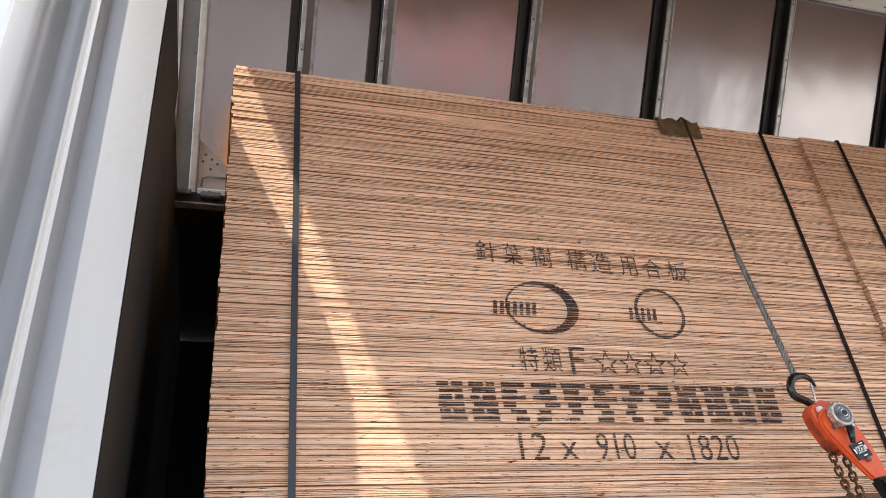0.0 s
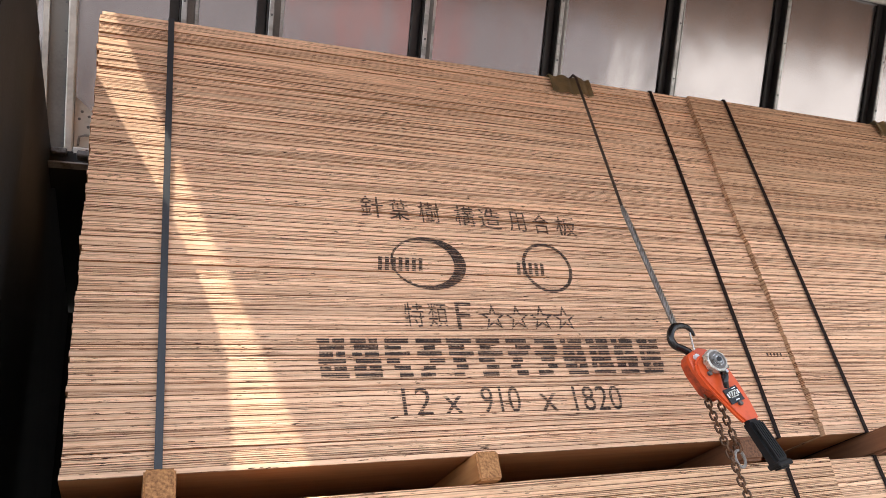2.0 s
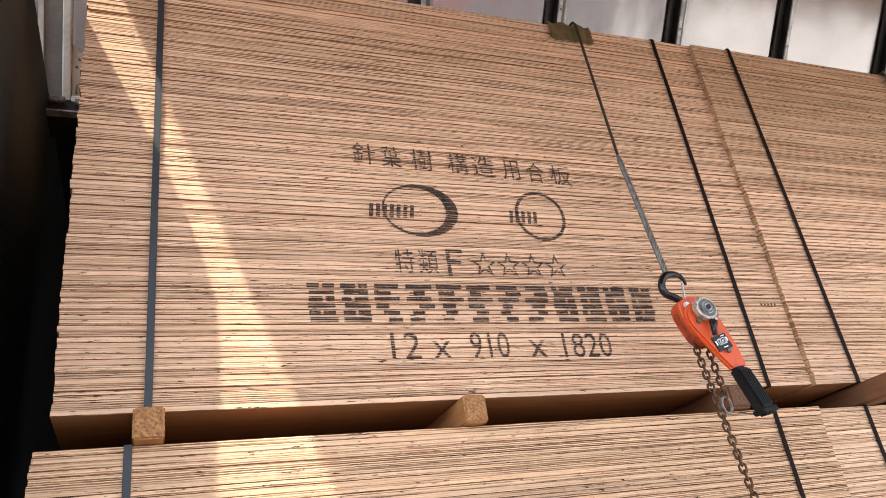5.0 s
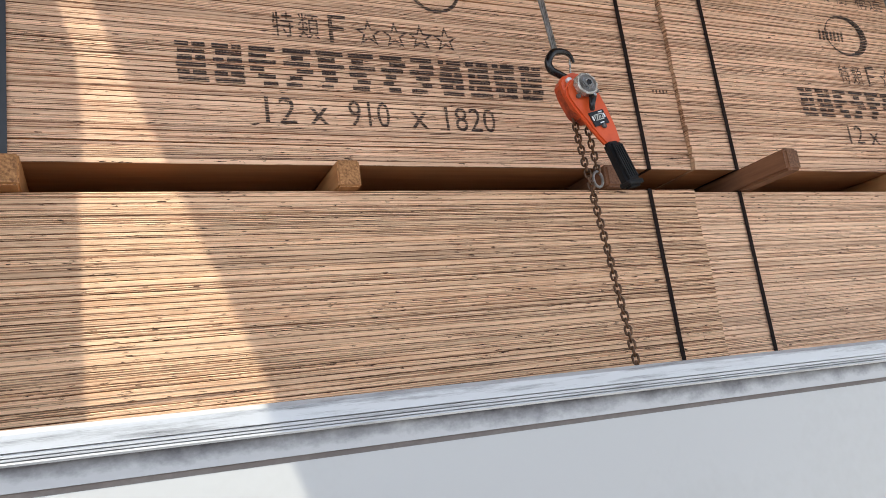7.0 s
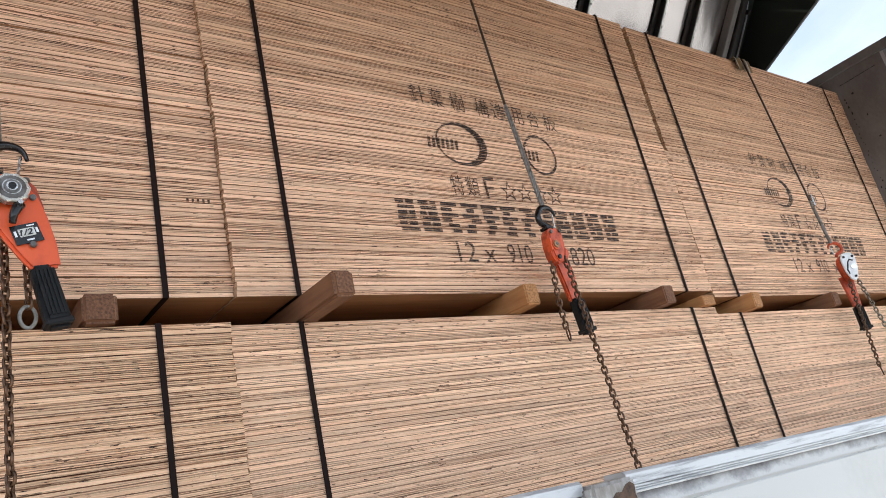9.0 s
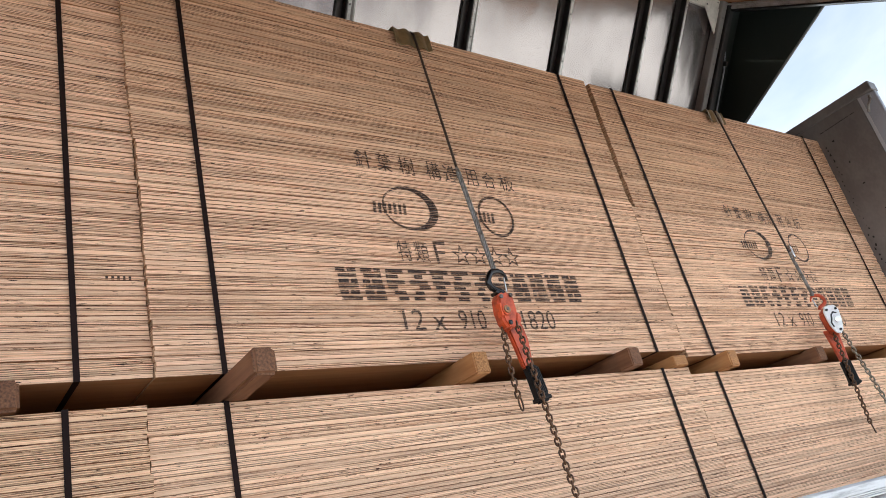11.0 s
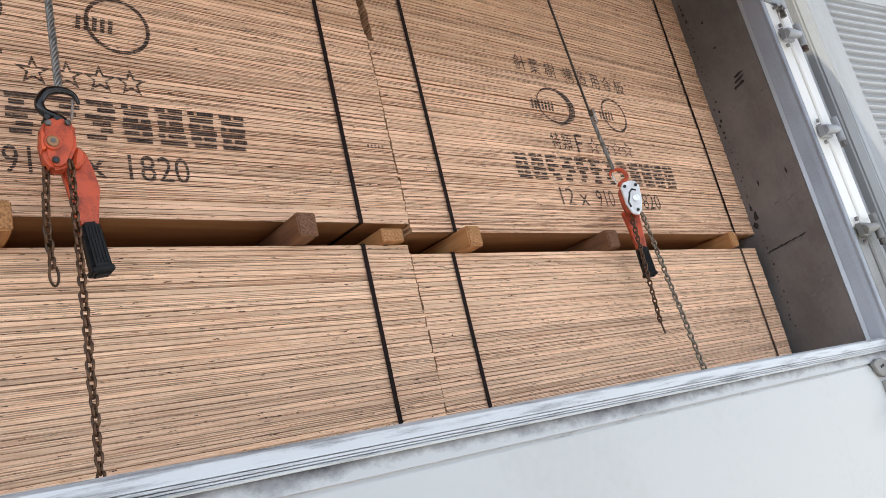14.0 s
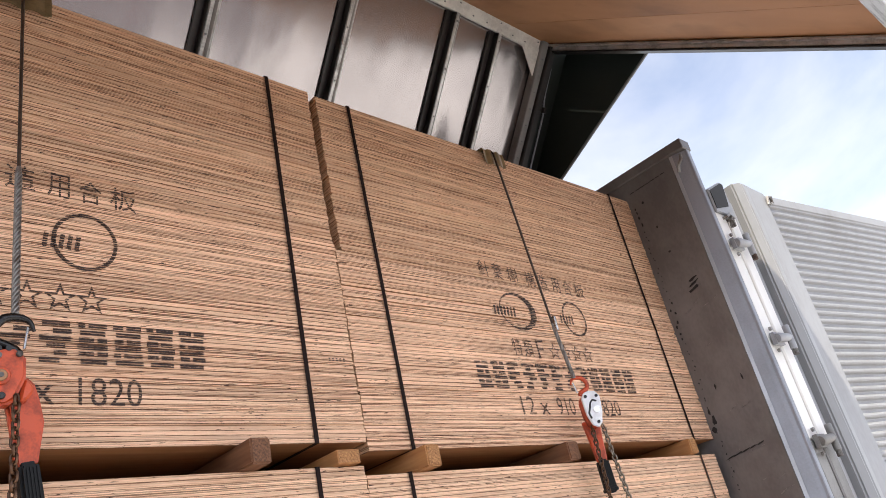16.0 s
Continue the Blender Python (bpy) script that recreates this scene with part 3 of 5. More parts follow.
# raised near wing
WING_FRONT, WING_REAR = -0.254, 5.53


def slab(bm, origin, way, inward, s0, s1, d0, d1, x0, x1):
    """A board on the wing: s along the way, d in from the skin."""
    corners = [origin + way * s + inward * d for s, d in ((s0, d0), (s1, d0), (s1, d1), (s0, d1))]
    prism(bm, [(c.y, c.z) for c in corners], "x", x0, x1)


bm = bmesh.new()
slab(bm, RIDGE, ROOF_WAY, IN_ROOF, 0.0, ROOF_LENGTH, -0.02, 0.0, WING_FRONT, WING_REAR)
wing = part("wing", bm, SHEET, truck, "bright bare aluminium inside of the raised wing roof")
for x in (0.29, 0.585, 1.17, 1.757, 2.35, 2.955, 3.605, 4.215, 4.81, 5.114):
    top = ROOF_LENGTH - 0.079
    bm = bmesh.new()
    slab(bm, RIDGE, ROOF_WAY, IN_ROOF, 0.02, top, 0.002, 0.048, x - 0.006, x + 0.012)
    slab(bm, RIDGE, ROOF_WAY, IN_ROOF, 0.02, top, 0.002, 0.007, x + 0.038, x + 0.054)
    soften(bm, 0.003)
    rib = part("rib", bm, RIB, wing, "pressed aluminium rib")
    bm = bmesh.new()
    slab(bm, RIDGE, ROOF_WAY, IN_ROOF, 0.02, top, 0.0025, 0.020, x + 0.0125, x + 0.0375)
    part("rib_channel", bm, PANEL_PALE, rib, "dark channel beside the rib")
    for k in range(5):
        bm = bmesh.new()
        c = RIDGE + ROOF_WAY * (0.10 + 0.24 * k) + IN_ROOF * 0.0482 + Vector((x + 0.003, 0, 0))
        tube(bm, [c - IN_ROOF * 0.001, c + IN_ROOF * 0.0025], 0.0045, 8)
        part("rivet", bm, EDGE, rib)
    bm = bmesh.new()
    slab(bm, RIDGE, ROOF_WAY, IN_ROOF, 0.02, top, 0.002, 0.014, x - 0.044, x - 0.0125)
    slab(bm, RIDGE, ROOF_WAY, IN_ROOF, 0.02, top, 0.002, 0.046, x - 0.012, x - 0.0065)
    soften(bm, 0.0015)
    part("rib_web", bm, WEB, wing, "rib web, darkened in colour for its shaded side")
for x0, x1, depth, rivet_x in ((-0.062, -0.036, 0.060, -0.070), (5.43, 5.478, 0.055, 5.454)):
    bm = bmesh.new()
    slab(bm, RIDGE, ROOF_WAY, IN_ROOF, 0.0, ROOF_LENGTH, 0.002, depth, x0, x1)
    soften(bm, 0.004)
    part("end_frame", bm, FRAME if x0 < 0 else PANEL_PALE, wing)
    base = 0.030 if x0 < 0 else depth
    if x0 < 0:
        bm = bmesh.new()
        slab(bm, RIDGE, ROOF_WAY, IN_ROOF, 0.0, ROOF_LENGTH, 0.002, base, -0.118, x0 - 0.001)
        part("end_flange", bm, PANEL_PALE, wing, "grey riveted flange")
        bm = bmesh.new()
        slab(bm, RIDGE, ROOF_WAY, IN_ROOF, 0.0, ROOF_LENGTH, 0.002, 0.050, -0.136, -0.119)
        part("end_frame", bm, FRAME, wing)
    for k in range(12):
        bm = bmesh.new()
        p = RIDGE + ROOF_WAY * (0.06 + 0.092 * k) + IN_ROOF * base
        prism(bm, [(p.y + 0.005 * math.cos(a), p.z + 0.005 * math.sin(a)) for a in (0, 1.57, 3.14, 4.71)], "x", rivet_x - 0.004, rivet_x + 0.004)
        part("rivet", bm, EDGE, wing)
bm = bmesh.new()
slab(bm, RIDGE, ROOF_WAY, IN_ROOF, ROOF_LENGTH - 0.075, ROOF_LENGTH + 0.012, 0.0065, 0.030, WING_FRONT, 5.52)
soften(bm, 0.004)
rail = part("corner_rail", bm, FRAME, wing, "riveted grey corner rail")
for k in range(58):
    bm = bmesh.new()
    p = RIDGE + ROOF_WAY * (ROOF_LENGTH - (0.055 if k % 3 else 0.025)) + IN_ROOF * 0.029
    x = -0.2 + 0.0985 * k
    prism(bm, [(x + 0.006 * math.cos(a), p.y + 0.006 * math.sin(a)) for a in (0, 1.05, 2.1, 3.14, 4.2, 5.25)], "z", p.z - 0.002, p.z + 0.003)
    part("rivet", bm, EDGE, rail)
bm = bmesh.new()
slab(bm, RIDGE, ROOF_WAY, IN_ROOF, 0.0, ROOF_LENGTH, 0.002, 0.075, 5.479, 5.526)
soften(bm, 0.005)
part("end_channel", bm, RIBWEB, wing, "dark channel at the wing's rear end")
bm = bmesh.new()
tri = [RIDGE + ROOF_WAY * s + IN_ROOF * 0.032 for s in (ROOF_LENGTH - 0.06, ROOF_LENGTH - 0.22)]
for d in (0.0, 0.004):
    vs = [bm.verts.new(c) for c in (tri[0] + IN_ROOF * d + Vector((5.28, 0, 0)), tri[0] + IN_ROOF * d + Vector((5.44, 0, 0)), tri[1] + IN_ROOF * d + Vector((5.44, 0, 0)))]
    bm.faces.new(vs)
part("corner_plate", bm, FRAME, wing)
bm = bmesh.new()
vs = [RIDGE + ROOF_WAY * s0 + IN_ROOF * 0.03 + Vector((x, 0, 0)) for s0, x in ((0.02, -0.034), (0.02, 0.12), (0.08, 0.12), (0.22, -0.034))]
low_face, up_face = [bm.verts.new(v) for v in vs], [bm.verts.new(v + IN_ROOF * 0.005) for v in vs]
bm.faces.new(low_face), bm.faces.new(up_face)
for k in range(4):
    bm.faces.new((low_face[k], low_face[(k + 1) % 4], up_face[(k + 1) % 4], up_face[k]))
hinge_plate = part("hinge_plate", bm, FRAME, wing, "perforated steel hinge plate")
for x, s0 in ((-0.012, 0.17), (0.010, 0.155), (-0.02, 0.145), (0.030, 0.14), (0.008, 0.12)):
    bm = bmesh.new()
    c = RIDGE + ROOF_WAY * s0 + IN_ROOF * 0.0365
    tube(bm, [c + Vector((x, 0, 0)) - IN_ROOF * 0.001, c + Vector((x, 0, 0)) + IN_ROOF * 0.0005], 0.005, 8)
    part("hole", bm, EDGE, hinge_plate)
bm = bmesh.new()
slab(bm, RIDGE, ROOF_WAY, IN_ROOF, 0.022, 0.050, 0.036, 0.064, -0.034, 0.14)
soften(bm, 0.003)
hinge_block = part("hinge_block", bm, BEAD, wing, "pale hinge block")
bm = bmesh.new()
p = RIDGE + ROOF_WAY * 0.036 + IN_ROOF * 0.064
tube(bm, [p + Vector((0.01, 0, 0)), p + IN_ROOF * 0.004 + Vector((0.01, 0, 0))], 0.008, 8)
part("bolt", bm, STEEL, hinge_block)
bm = bmesh.new()
tube(bm, [RIDGE + ROOF_WAY * s0 + IN_ROOF * 0.045 + Vector((x, 0, 0)) for s0, x in ((0.055, -0.02), (0.085, -0.018), (0.092, 0.0), (0.092, 0.12))], 0.004, 6)
part("hinge_wire", bm, STEEL, wing)
for x, y, z, w in ((-0.10, 2.262, 3.300, 0.05), (-0.02, 2.255, 3.290, 0.07), (0.07, 2.258, 3.296, 0.05)):
    bm = bmesh.new()
    bar(bm, x, x + w, y - 0.02, y + 0.02, z - 0.012, z + 0.012)
    soften(bm, 0.004)
    part("hinge_knuckle", bm, STEEL_DARK, truck)
bm = bmesh.new()
bar(bm, -0.14, 0.16, 2.225, 2.258, 3.236, 3.242)
part("beam_lip", bm, STEEL, truck)
# wing side: plywood lined boards, edge channels
bm = bmesh.new()
slab(bm, CORNER, SIDE_WAY, IN_SIDE, 0.0, SIDE_LENGTH, -0.025, 0.0, WING_FRONT, WING_REAR)
side = part("wing_side", bm, WHITE, truck, "raised wing side, lined with reddish plywood")
edges_x = [WING_FRONT + 0.03, 1.55, 3.37, 5.17, WING_REAR - 0.045]
for a, b in zip(edges_x, edges_x[1:]):
    bm = bmesh.new()
    slab(bm, CORNER, SIDE_WAY, IN_SIDE, 0.03, SIDE_LENGTH - 0.06, 0.001, 0.010, a + 0.0015, b - 0.0015)
    part("panel", bm, LINING, side, "reddish brown plywood lining board")
bm = bmesh.new()
slab(bm, CORNER, SIDE_WAY, IN_SIDE, -0.01, SIDE_LENGTH, -0.03, 0.045, WING_REAR - 0.042, WING_REAR)
slab(bm, CORNER, SIDE_WAY, IN_SIDE, 0.0, SIDE_LENGTH, 0.018, 0.026, WING_REAR - 0.062, WING_REAR - 0.041)
part("rear_channel", bm, RIB, side, "grey channel along the wing's rear edge")
bm = bmesh.new()
slab(bm, CORNER, SIDE_WAY, IN_SIDE, 0.0, SIDE_LENGTH, 0.0455, 0.056, WING_REAR - 0.040, WING_REAR + 0.004)
soften(bm, 0.003)
part("rubber_seal", bm, RIBWEB, side, "black rubber seal on the wing's rear edge")
bm = bmesh.new()
slab(bm, CORNER, SIDE_WAY, IN_SIDE, SIDE_LENGTH - 0.06, SIDE_LENGTH + 0.01, -0.03, 0.03, WING_FRONT, WING_REAR - 0.045)
part("bottom_rail", bm, RAIL, side, "scuffed aluminium bottom rail of the wing")
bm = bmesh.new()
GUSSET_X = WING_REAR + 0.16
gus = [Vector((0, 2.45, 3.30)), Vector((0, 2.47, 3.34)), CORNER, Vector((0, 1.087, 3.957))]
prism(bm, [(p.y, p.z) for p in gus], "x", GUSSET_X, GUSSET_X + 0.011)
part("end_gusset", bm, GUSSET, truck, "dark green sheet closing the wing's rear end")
bm = bmesh.new()
tube(bm, [g + Vector((GUSSET_X + 0.006, 0, 0)) for g in (gus[0], gus[3])], 0.008)
part("gusset_edge", bm, EDGE, truck)
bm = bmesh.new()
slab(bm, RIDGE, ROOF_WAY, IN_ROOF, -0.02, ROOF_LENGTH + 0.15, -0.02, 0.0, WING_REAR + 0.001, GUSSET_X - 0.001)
# Two hidden slabs added only to keep sunlight off the gusset.
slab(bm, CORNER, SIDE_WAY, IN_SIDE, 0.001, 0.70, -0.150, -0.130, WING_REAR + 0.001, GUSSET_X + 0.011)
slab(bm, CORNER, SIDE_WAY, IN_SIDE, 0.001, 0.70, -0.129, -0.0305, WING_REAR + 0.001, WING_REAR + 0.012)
part("end_skin", bm, GUSSET, truck, "dark sheet up to the end gusset, with slabs added to block the sun")
bm = bmesh.new()
tube(bm, [RIDGE + ROOF_WAY * u + IN_ROOF * d + Vector((x, 0, 0)) for u, d, x in ((0.02, 0.075, 5.548), (0.40, 0.080, 5.549), (0.78, 0.070, 5.552), (0.90, 0.045, 5.553), (1.05, 0.040, 5.552))], 0.0055, 8)
pipe = part("drain_pipe", bm, LIP, truck, "thin grey pipe beside the last frame", True)
for u in (0.42, 0.80):
    bm = bmesh.new()
    slab(bm, RIDGE, ROOF_WAY, IN_ROOF, u, u + 0.03, 0.055, 0.088, 5.538, 5.560)
    soften(bm, 0.004)
    part("pipe_clip", bm, RIBWEB, pipe)

# rear post with lining panel, bright strip and hinge side
bm = bmesh.new()
prism(bm, [(5.585, 1.95), (5.585, 1.224), (5.60, 1.224), (5.60, 1.95)], "z", FLOOR, 3.27)
rear_panel = part("rear_post_panel", bm, PANEL, truck, "scratched dark grey lining of the rear post")
# Strip and lip split one surface's light-to-dark shading into two colours.
bm = bmesh.new()
prism(bm, [(5.586, 1.222), (5.591, 1.2075), (5.640, 1.2075), (5.640, 1.222)], "z", FLOOR, 3.268)
part("edge_strip", bm, STRIP, rear_panel, "satin aluminium edge strip")
bm = bmesh.new()
prism(bm, [(5.5912, 1.207), (5.604, 1.167), (5.611, 1.150), (5.612, 1.140), (5.616, 1.137), (5.640, 1.137), (5.640, 1.207)], "z", FLOOR, 3.27)
part("strip_lip", bm, LIP, rear_panel, "curled lip beside the strip, coloured darker for its shade")
bm = bmesh.new()
prism(bm, [(5.575, 1.98), (5.575, 1.135), (5.66, 1.135), (5.66, 1.98)], "z", 3.272, 3.325)
soften(bm, 0.004)
part("rear_post_edge", bm, PANEL, truck, "dark rubbed edge of the rear post")
bm = bmesh.new()
tube(bm, [(5.585, 1.20, 3.17), (5.575, 1.185, 3.20), (5.58, 1.165, 3.225), (5.59, 1.165, 3.25)], 0.008)
part("post_hook", bm, STEEL, truck)
bm = bmesh.new()
bar(bm, 5.641, 5.93, 1.19, 1.95, FLOOR, 3.06)
bar(bm, 5.834, 5.928, 1.158, 1.1895, FLOOR, 3.05)
part("rear_post", bm, WHITE_POST, truck, "white rear corner post")
for z0, z1, mat, words in ((1.875, 3.0, BEAD, "white hinge bead, sunlight put into its colour"), (FLOOR, 1.874, PANEL_PALE, "grey lower length of the hinge bead")):
    for x0, x1, y in ((5.643, 5.738, 1.138), (5.744, 5.832, 1.132)):
        bm = bmesh.new()
        bar(bm, x0, x1, y, 1.189, z0, z1)
        soften(bm, 0.006)
        part("post_bead", bm, mat, truck, words)
# cap of the post, a flat black plate on it standing in for its shaded hollow
bm = bmesh.new()
prism(bm, [(5.642, 2.93), (5.832, 2.93), (5.832, 3.125), (5.80, 3.125), (5.642, 3.05)], "y", 1.126, 1.188)
soften(bm, 0.005)
cap = part("post_cap", bm, WHITE_POST, truck, "white cap of the rear post")
bm = bmesh.new()
prism(bm, [(5.650, 2.945), (5.790, 2.985), (5.822, 3.112), (5.798, 3.114), (5.650, 3.043)], "y", 1.1225, 1.1255)
part("recess", bm, HOLE, cap, "flat black plate for the shade inside the cap")
for pts in ([(5.70, 2.900), (5.76, 2.93), (5.755, 2.94), (5.698, 2.912)], [(5.745, 2.865), (5.757, 2.865), (5.765, 2.925), (5.752, 2.925)], [(5.735, 2.895), (5.795, 2.915), (5.793, 2.924), (5.733, 2.905)]):
    bm = bmesh.new()
    prism(bm, pts, "y", 1.112, 1.137)
    part("latch_piece", bm, STEEL, truck)
marks = random.Random(8)


def gouge(name, y, z, w, h, lean=0.0, mat=None):
    """A small ragged dent in the lining."""
    bm = bmesh.new()
    pts = []
    for k in range(9):
        a = 2 * math.pi * k / 9
        r = marks.uniform(0.55, 1.1)
        u, v = w / 2 * r * math.cos(a), h / 2 * r * math.sin(a)
        pts.append((y + u, z + v + lean * u))
    prism(bm, pts, "x", 5.5815, 5.584)
    part(name, bm, mat or HOLE, rear_panel)


for k in range(3):
    gouge("scratch", 1.336 - 0.004 * k, 2.628 + 0.022 * k, 0.075 - 0.012 * k, 0.016, -0.35)
for k in range(5):
    gouge("scratch", 1.455 - 0.036 * k, 1.893 + 0.005 * k, 0.05, 0.007, -0.25)
for y, z, w, h in ((1.468, 2.055, 0.022, 0.05), (1.482, 2.02, 0.03, 0.035), (1.478, 2.10, 0.012, 0.03), (1.41, 2.19, 0.010, 0.03), (1.28, 2.19, 0.008, 0.03), (1.425, 3.13, 0.014, 0.018), (1.40, 2.98, 0.010, 0.016), (1.385, 2.84, 0.016, 0.012)):
    gouge("scar", y, z, w, h)
for k in range(7):
    gouge("scratch", 1.46 - 0.03 * k, 3.205 + 0.001 * k, 0.032, 0.004)
for k in range(58):
    z = 1.56 + 0.0275 * k + marks.uniform(-0.012, 0.012)
    dense = 2.42 < z < 2.62 or z > 2.86
    r = marks.uniform(0.0026, 0.0062) if dense else marks.uniform(0.0012, 0.0032)
    gouge("nail_hole", 1.476 + marks.uniform(-0.014, 0.008), z, 2 * r, 3.4 * r)

for k in range(20):
    gouge("scuff", marks.uniform(1.25, 1.44), marks.uniform(1.56, 2.62), marks.uniform(0.025, 0.075), marks.uniform(0.0025, 0.006), marks.uniform(-0.5, -0.15), SCUFF)

# rear door, swung open in line with the body
DOOR = Matrix.Translation((5.935, 1.165, 0)) @ Matrix.Rotation(radians(-8.5), 4, "Z")


def door_part(name, bm, mat, parent, label="", smooth=False):
    bmesh.ops.transform(bm, matrix=DOOR, verts=bm.verts)
    return part(name, bm, mat, parent, label, smooth)


bm = bmesh.new()
prism(bm, [(0.03, -0.03), (0.08, -0.055), (0.13, -0.045), (0.30, -0.03), (0.31, -0.005), (0.31, 0.04), (0.03, 0.04)], "z", FLOOR, 3.14)
for v in bm.verts:
    if v.co.z > 3:
        v.co.z += 0.02 if v.co.x < 0.14 else 0.0
soften(bm, 0.008, 2)
rear_door = door_part("rear_door", bm, DOOR_PAINT, truck, "white rear door swung wide open")
bm = bmesh.new()
bar(bm, 0.312, 1.75, -0.016, 0.04, 3.087, 3.142)
soften(bm, 0.006)
door_part("top_rail", bm, DOOR_PAINT, rear_door)
bm = bmesh.new()
wave = []
for k in range(36 * 6 + 1):
    a = 2 * math.pi * k / 6
    wave.append((-0.006 - 0.011 * max(-0.6, min(0.7, math.cos(a))), 1.53 + 0.0432 * k / 6))
prism(bm, wave + [(0.03, wave[-1][1]), (0.03, wave[0][1])], "x", 0.312, 1.75)
door_part("corrugated_panel", bm, DOOR_PAINT, rear_door, "white corrugated door panel")
bm = bmesh.new()
bar(bm, 0.312, 1.75, -0.03, 0.04, 1.40, 1.528)
bar(bm, 0.312, 1.75, -0.042, 0.0, 1.395, 1.41)
soften(bm, 0.004)
door_part("lower_rail", bm, DOOR_PAINT, rear_door)
bm = bmesh.new()
bar(bm, 0.312, 1.75, -0.005, 0.04, FLOOR, 1.393)
door_part("lower_panel", bm, EDGE, rear_door)
bm = bmesh.new()
tube(bm, [(0.285, -0.038, 3.065), (0.295, -0.042, 3.110), (0.330, -0.040, 3.118), (0.342, -0.030, 3.085), (0.30, -0.040, 3.072)], 0.008)
door_part("corner_catch", bm, STEEL, rear_door)
for z in (2.765, 2.305, 1.865, 1.398):
    tone = PANEL_PALE if z < 2 else WHITE_POST
    bm = bmesh.new()
    tube(bm, [(5.662, 1.108, z - 0.006), (5.670, 1.106, z - 0.004), (5.735, 1.104, z), (5.780, 1.104, z + 0.006)], [0.019, 0.022, 0.019, 0.016], 14)
    bar(bm, 5.658, 5.735, 1.112, 1.1315, z - 0.030, z + 0.024)
    hinge = part("hinge", bm, tone, truck, "heavy rounded rear door hinge", True)
    hinge.data.set_sharp_from_angle(angle=0.8)
    bm = bmesh.new()
    tube(bm, [(5.793, 1.105, z - 0.048), (5.793, 1.105, z - 0.045), (5.793, 1.105, z + 0.058), (5.793, 1.105, z + 0.062)], [0.012, 0.0155, 0.0155, 0.012], 14)
    part("hinge_barrel", bm, tone, hinge, "", True).data.set_sharp_from_angle(angle=0.8)
    bm = bmesh.new()
    tube(bm, [(5.793, 1.105, z - 0.072), (5.793, 1.105, z - 0.049)], 0.0125, 12)
    part("hinge_pin", bm, RUST if z > 2.5 else STEEL_DARK, hinge)
    for dz in (-0.052, 0.046):
        bm = bmesh.new()
        disc(bm, (5.682, z + dz), 0.009, 1.120, 1.1318, 6)
        part("bolt", bm, STEEL, hinge)
bm = bmesh.new()
tube(bm, [(5.43, 1.10, 1.118), (5.47, 1.10, 1.145), (5.584, 1.10, 1.184), (5.70, 1.10, 1.224), (5.78, 1.10, 1.236), (5.93, 1.10, 1.243), (5.96, 1.128, 1.243)], 0.0085)
part("door_lever", bm, STEEL_DARK, truck, "dark steel door lever")
bm = bmesh.new()
prism(bm, [(5.590, 1.133), (5.663, 1.128), (5.656, 1.025), (5.574, 1.034)], "y", 1.108, 1.1155)
part("reflector", bm, RED, truck, "red reflector strip")

# side gates
GATE_Y = 1.172


def sloped(bm):
    for v in bm.verts:
        v.co.z -= 0.0125 * v.co.x


for x0, x1 in ((-0.07, 2.446), (2.586, 5.60)):
    y = GATE_Y
    bm = bmesh.new()
    prism(bm, [(y, 0.86), (y + 0.045, 0.86), (y + 0.045, 1.4140), (y + 0.005, 1.4140), (y + 0.005, 1.4135), (y, 1.4135)], "x", x0, x1)
    sloped(bm)
    gate = part("side_gate", bm, WHITE, truck, "white dropside gate panel, closed")
    bm = bmesh.new()
    prism(bm, [(y + 0.006, 1.4135), (y + 0.04, 1.4135), (y + 0.04, 1.4225), (y + 0.006, 1.4225)], "x", x0, x1)
    sloped(bm)
    part("seam", bm, SEAM if x0 < 0 else GRIME, gate)
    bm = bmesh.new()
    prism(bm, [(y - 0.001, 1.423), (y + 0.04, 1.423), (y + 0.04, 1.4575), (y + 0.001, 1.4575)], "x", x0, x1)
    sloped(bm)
    part("upper_strip", bm, RAIL_SHADE_DIRT, gate, "white strip under the gate rail, shade and dirt put into its colour")
    bm = bmesh.new()
    prism(bm, [(y - 0.012, 1.457), (y - 0.014, 1.460), (y - 0.013, 1.4625), (y - 0.003, 1.4629), (y - 0.003, 1.4639), (y - 0.013, 1.4643), (y - 0.013, 1.4672), (y - 0.003, 1.4676), (y - 0.003, 1.4686),
               (y - 0.013, 1.469), (y - 0.013, 1.4735), (y - 0.003, 1.4739), (y - 0.003, 1.4750), (y - 0.014, 1.4754), (y - 0.013, 1.499), (y - 0.006, 1.506), (y + 0.05, 1.506), (y + 0.055, 1.49), (y + 0.055, 1.457)], "x", x0, x1)
    sloped(bm)
    part("top_rail", bm, RAIL, gate, "scuffed white aluminium top rail")
bm = bmesh.new()
prism(bm, [(0.525 + 0.075 * math.cos(a / 24 * 6.2832), 1.249 + 0.075 * math.sin(a / 24 * 6.2832)) for a in range(24)], "y", GATE_Y - 0.002, GATE_Y - 0.0005)
part("sticker", bm, LIME, truck, "round lime yellow sticker on the gate")

# gate post with latch
bm = bmesh.new()
prism(bm, [(2.432, 1.152), (2.437, 1.125), (2.574, 1.125), (2.582, 1.165), (2.582, 1.23), (2.448, 1.23), (2.448, 1.152)], "z", 1.375, 1.462)
soften(bm, 0.008, 2)
gate_post = part("gate_post", bm, POST_GREY, truck, "worn centre post between the side gates")
bm = bmesh.new()
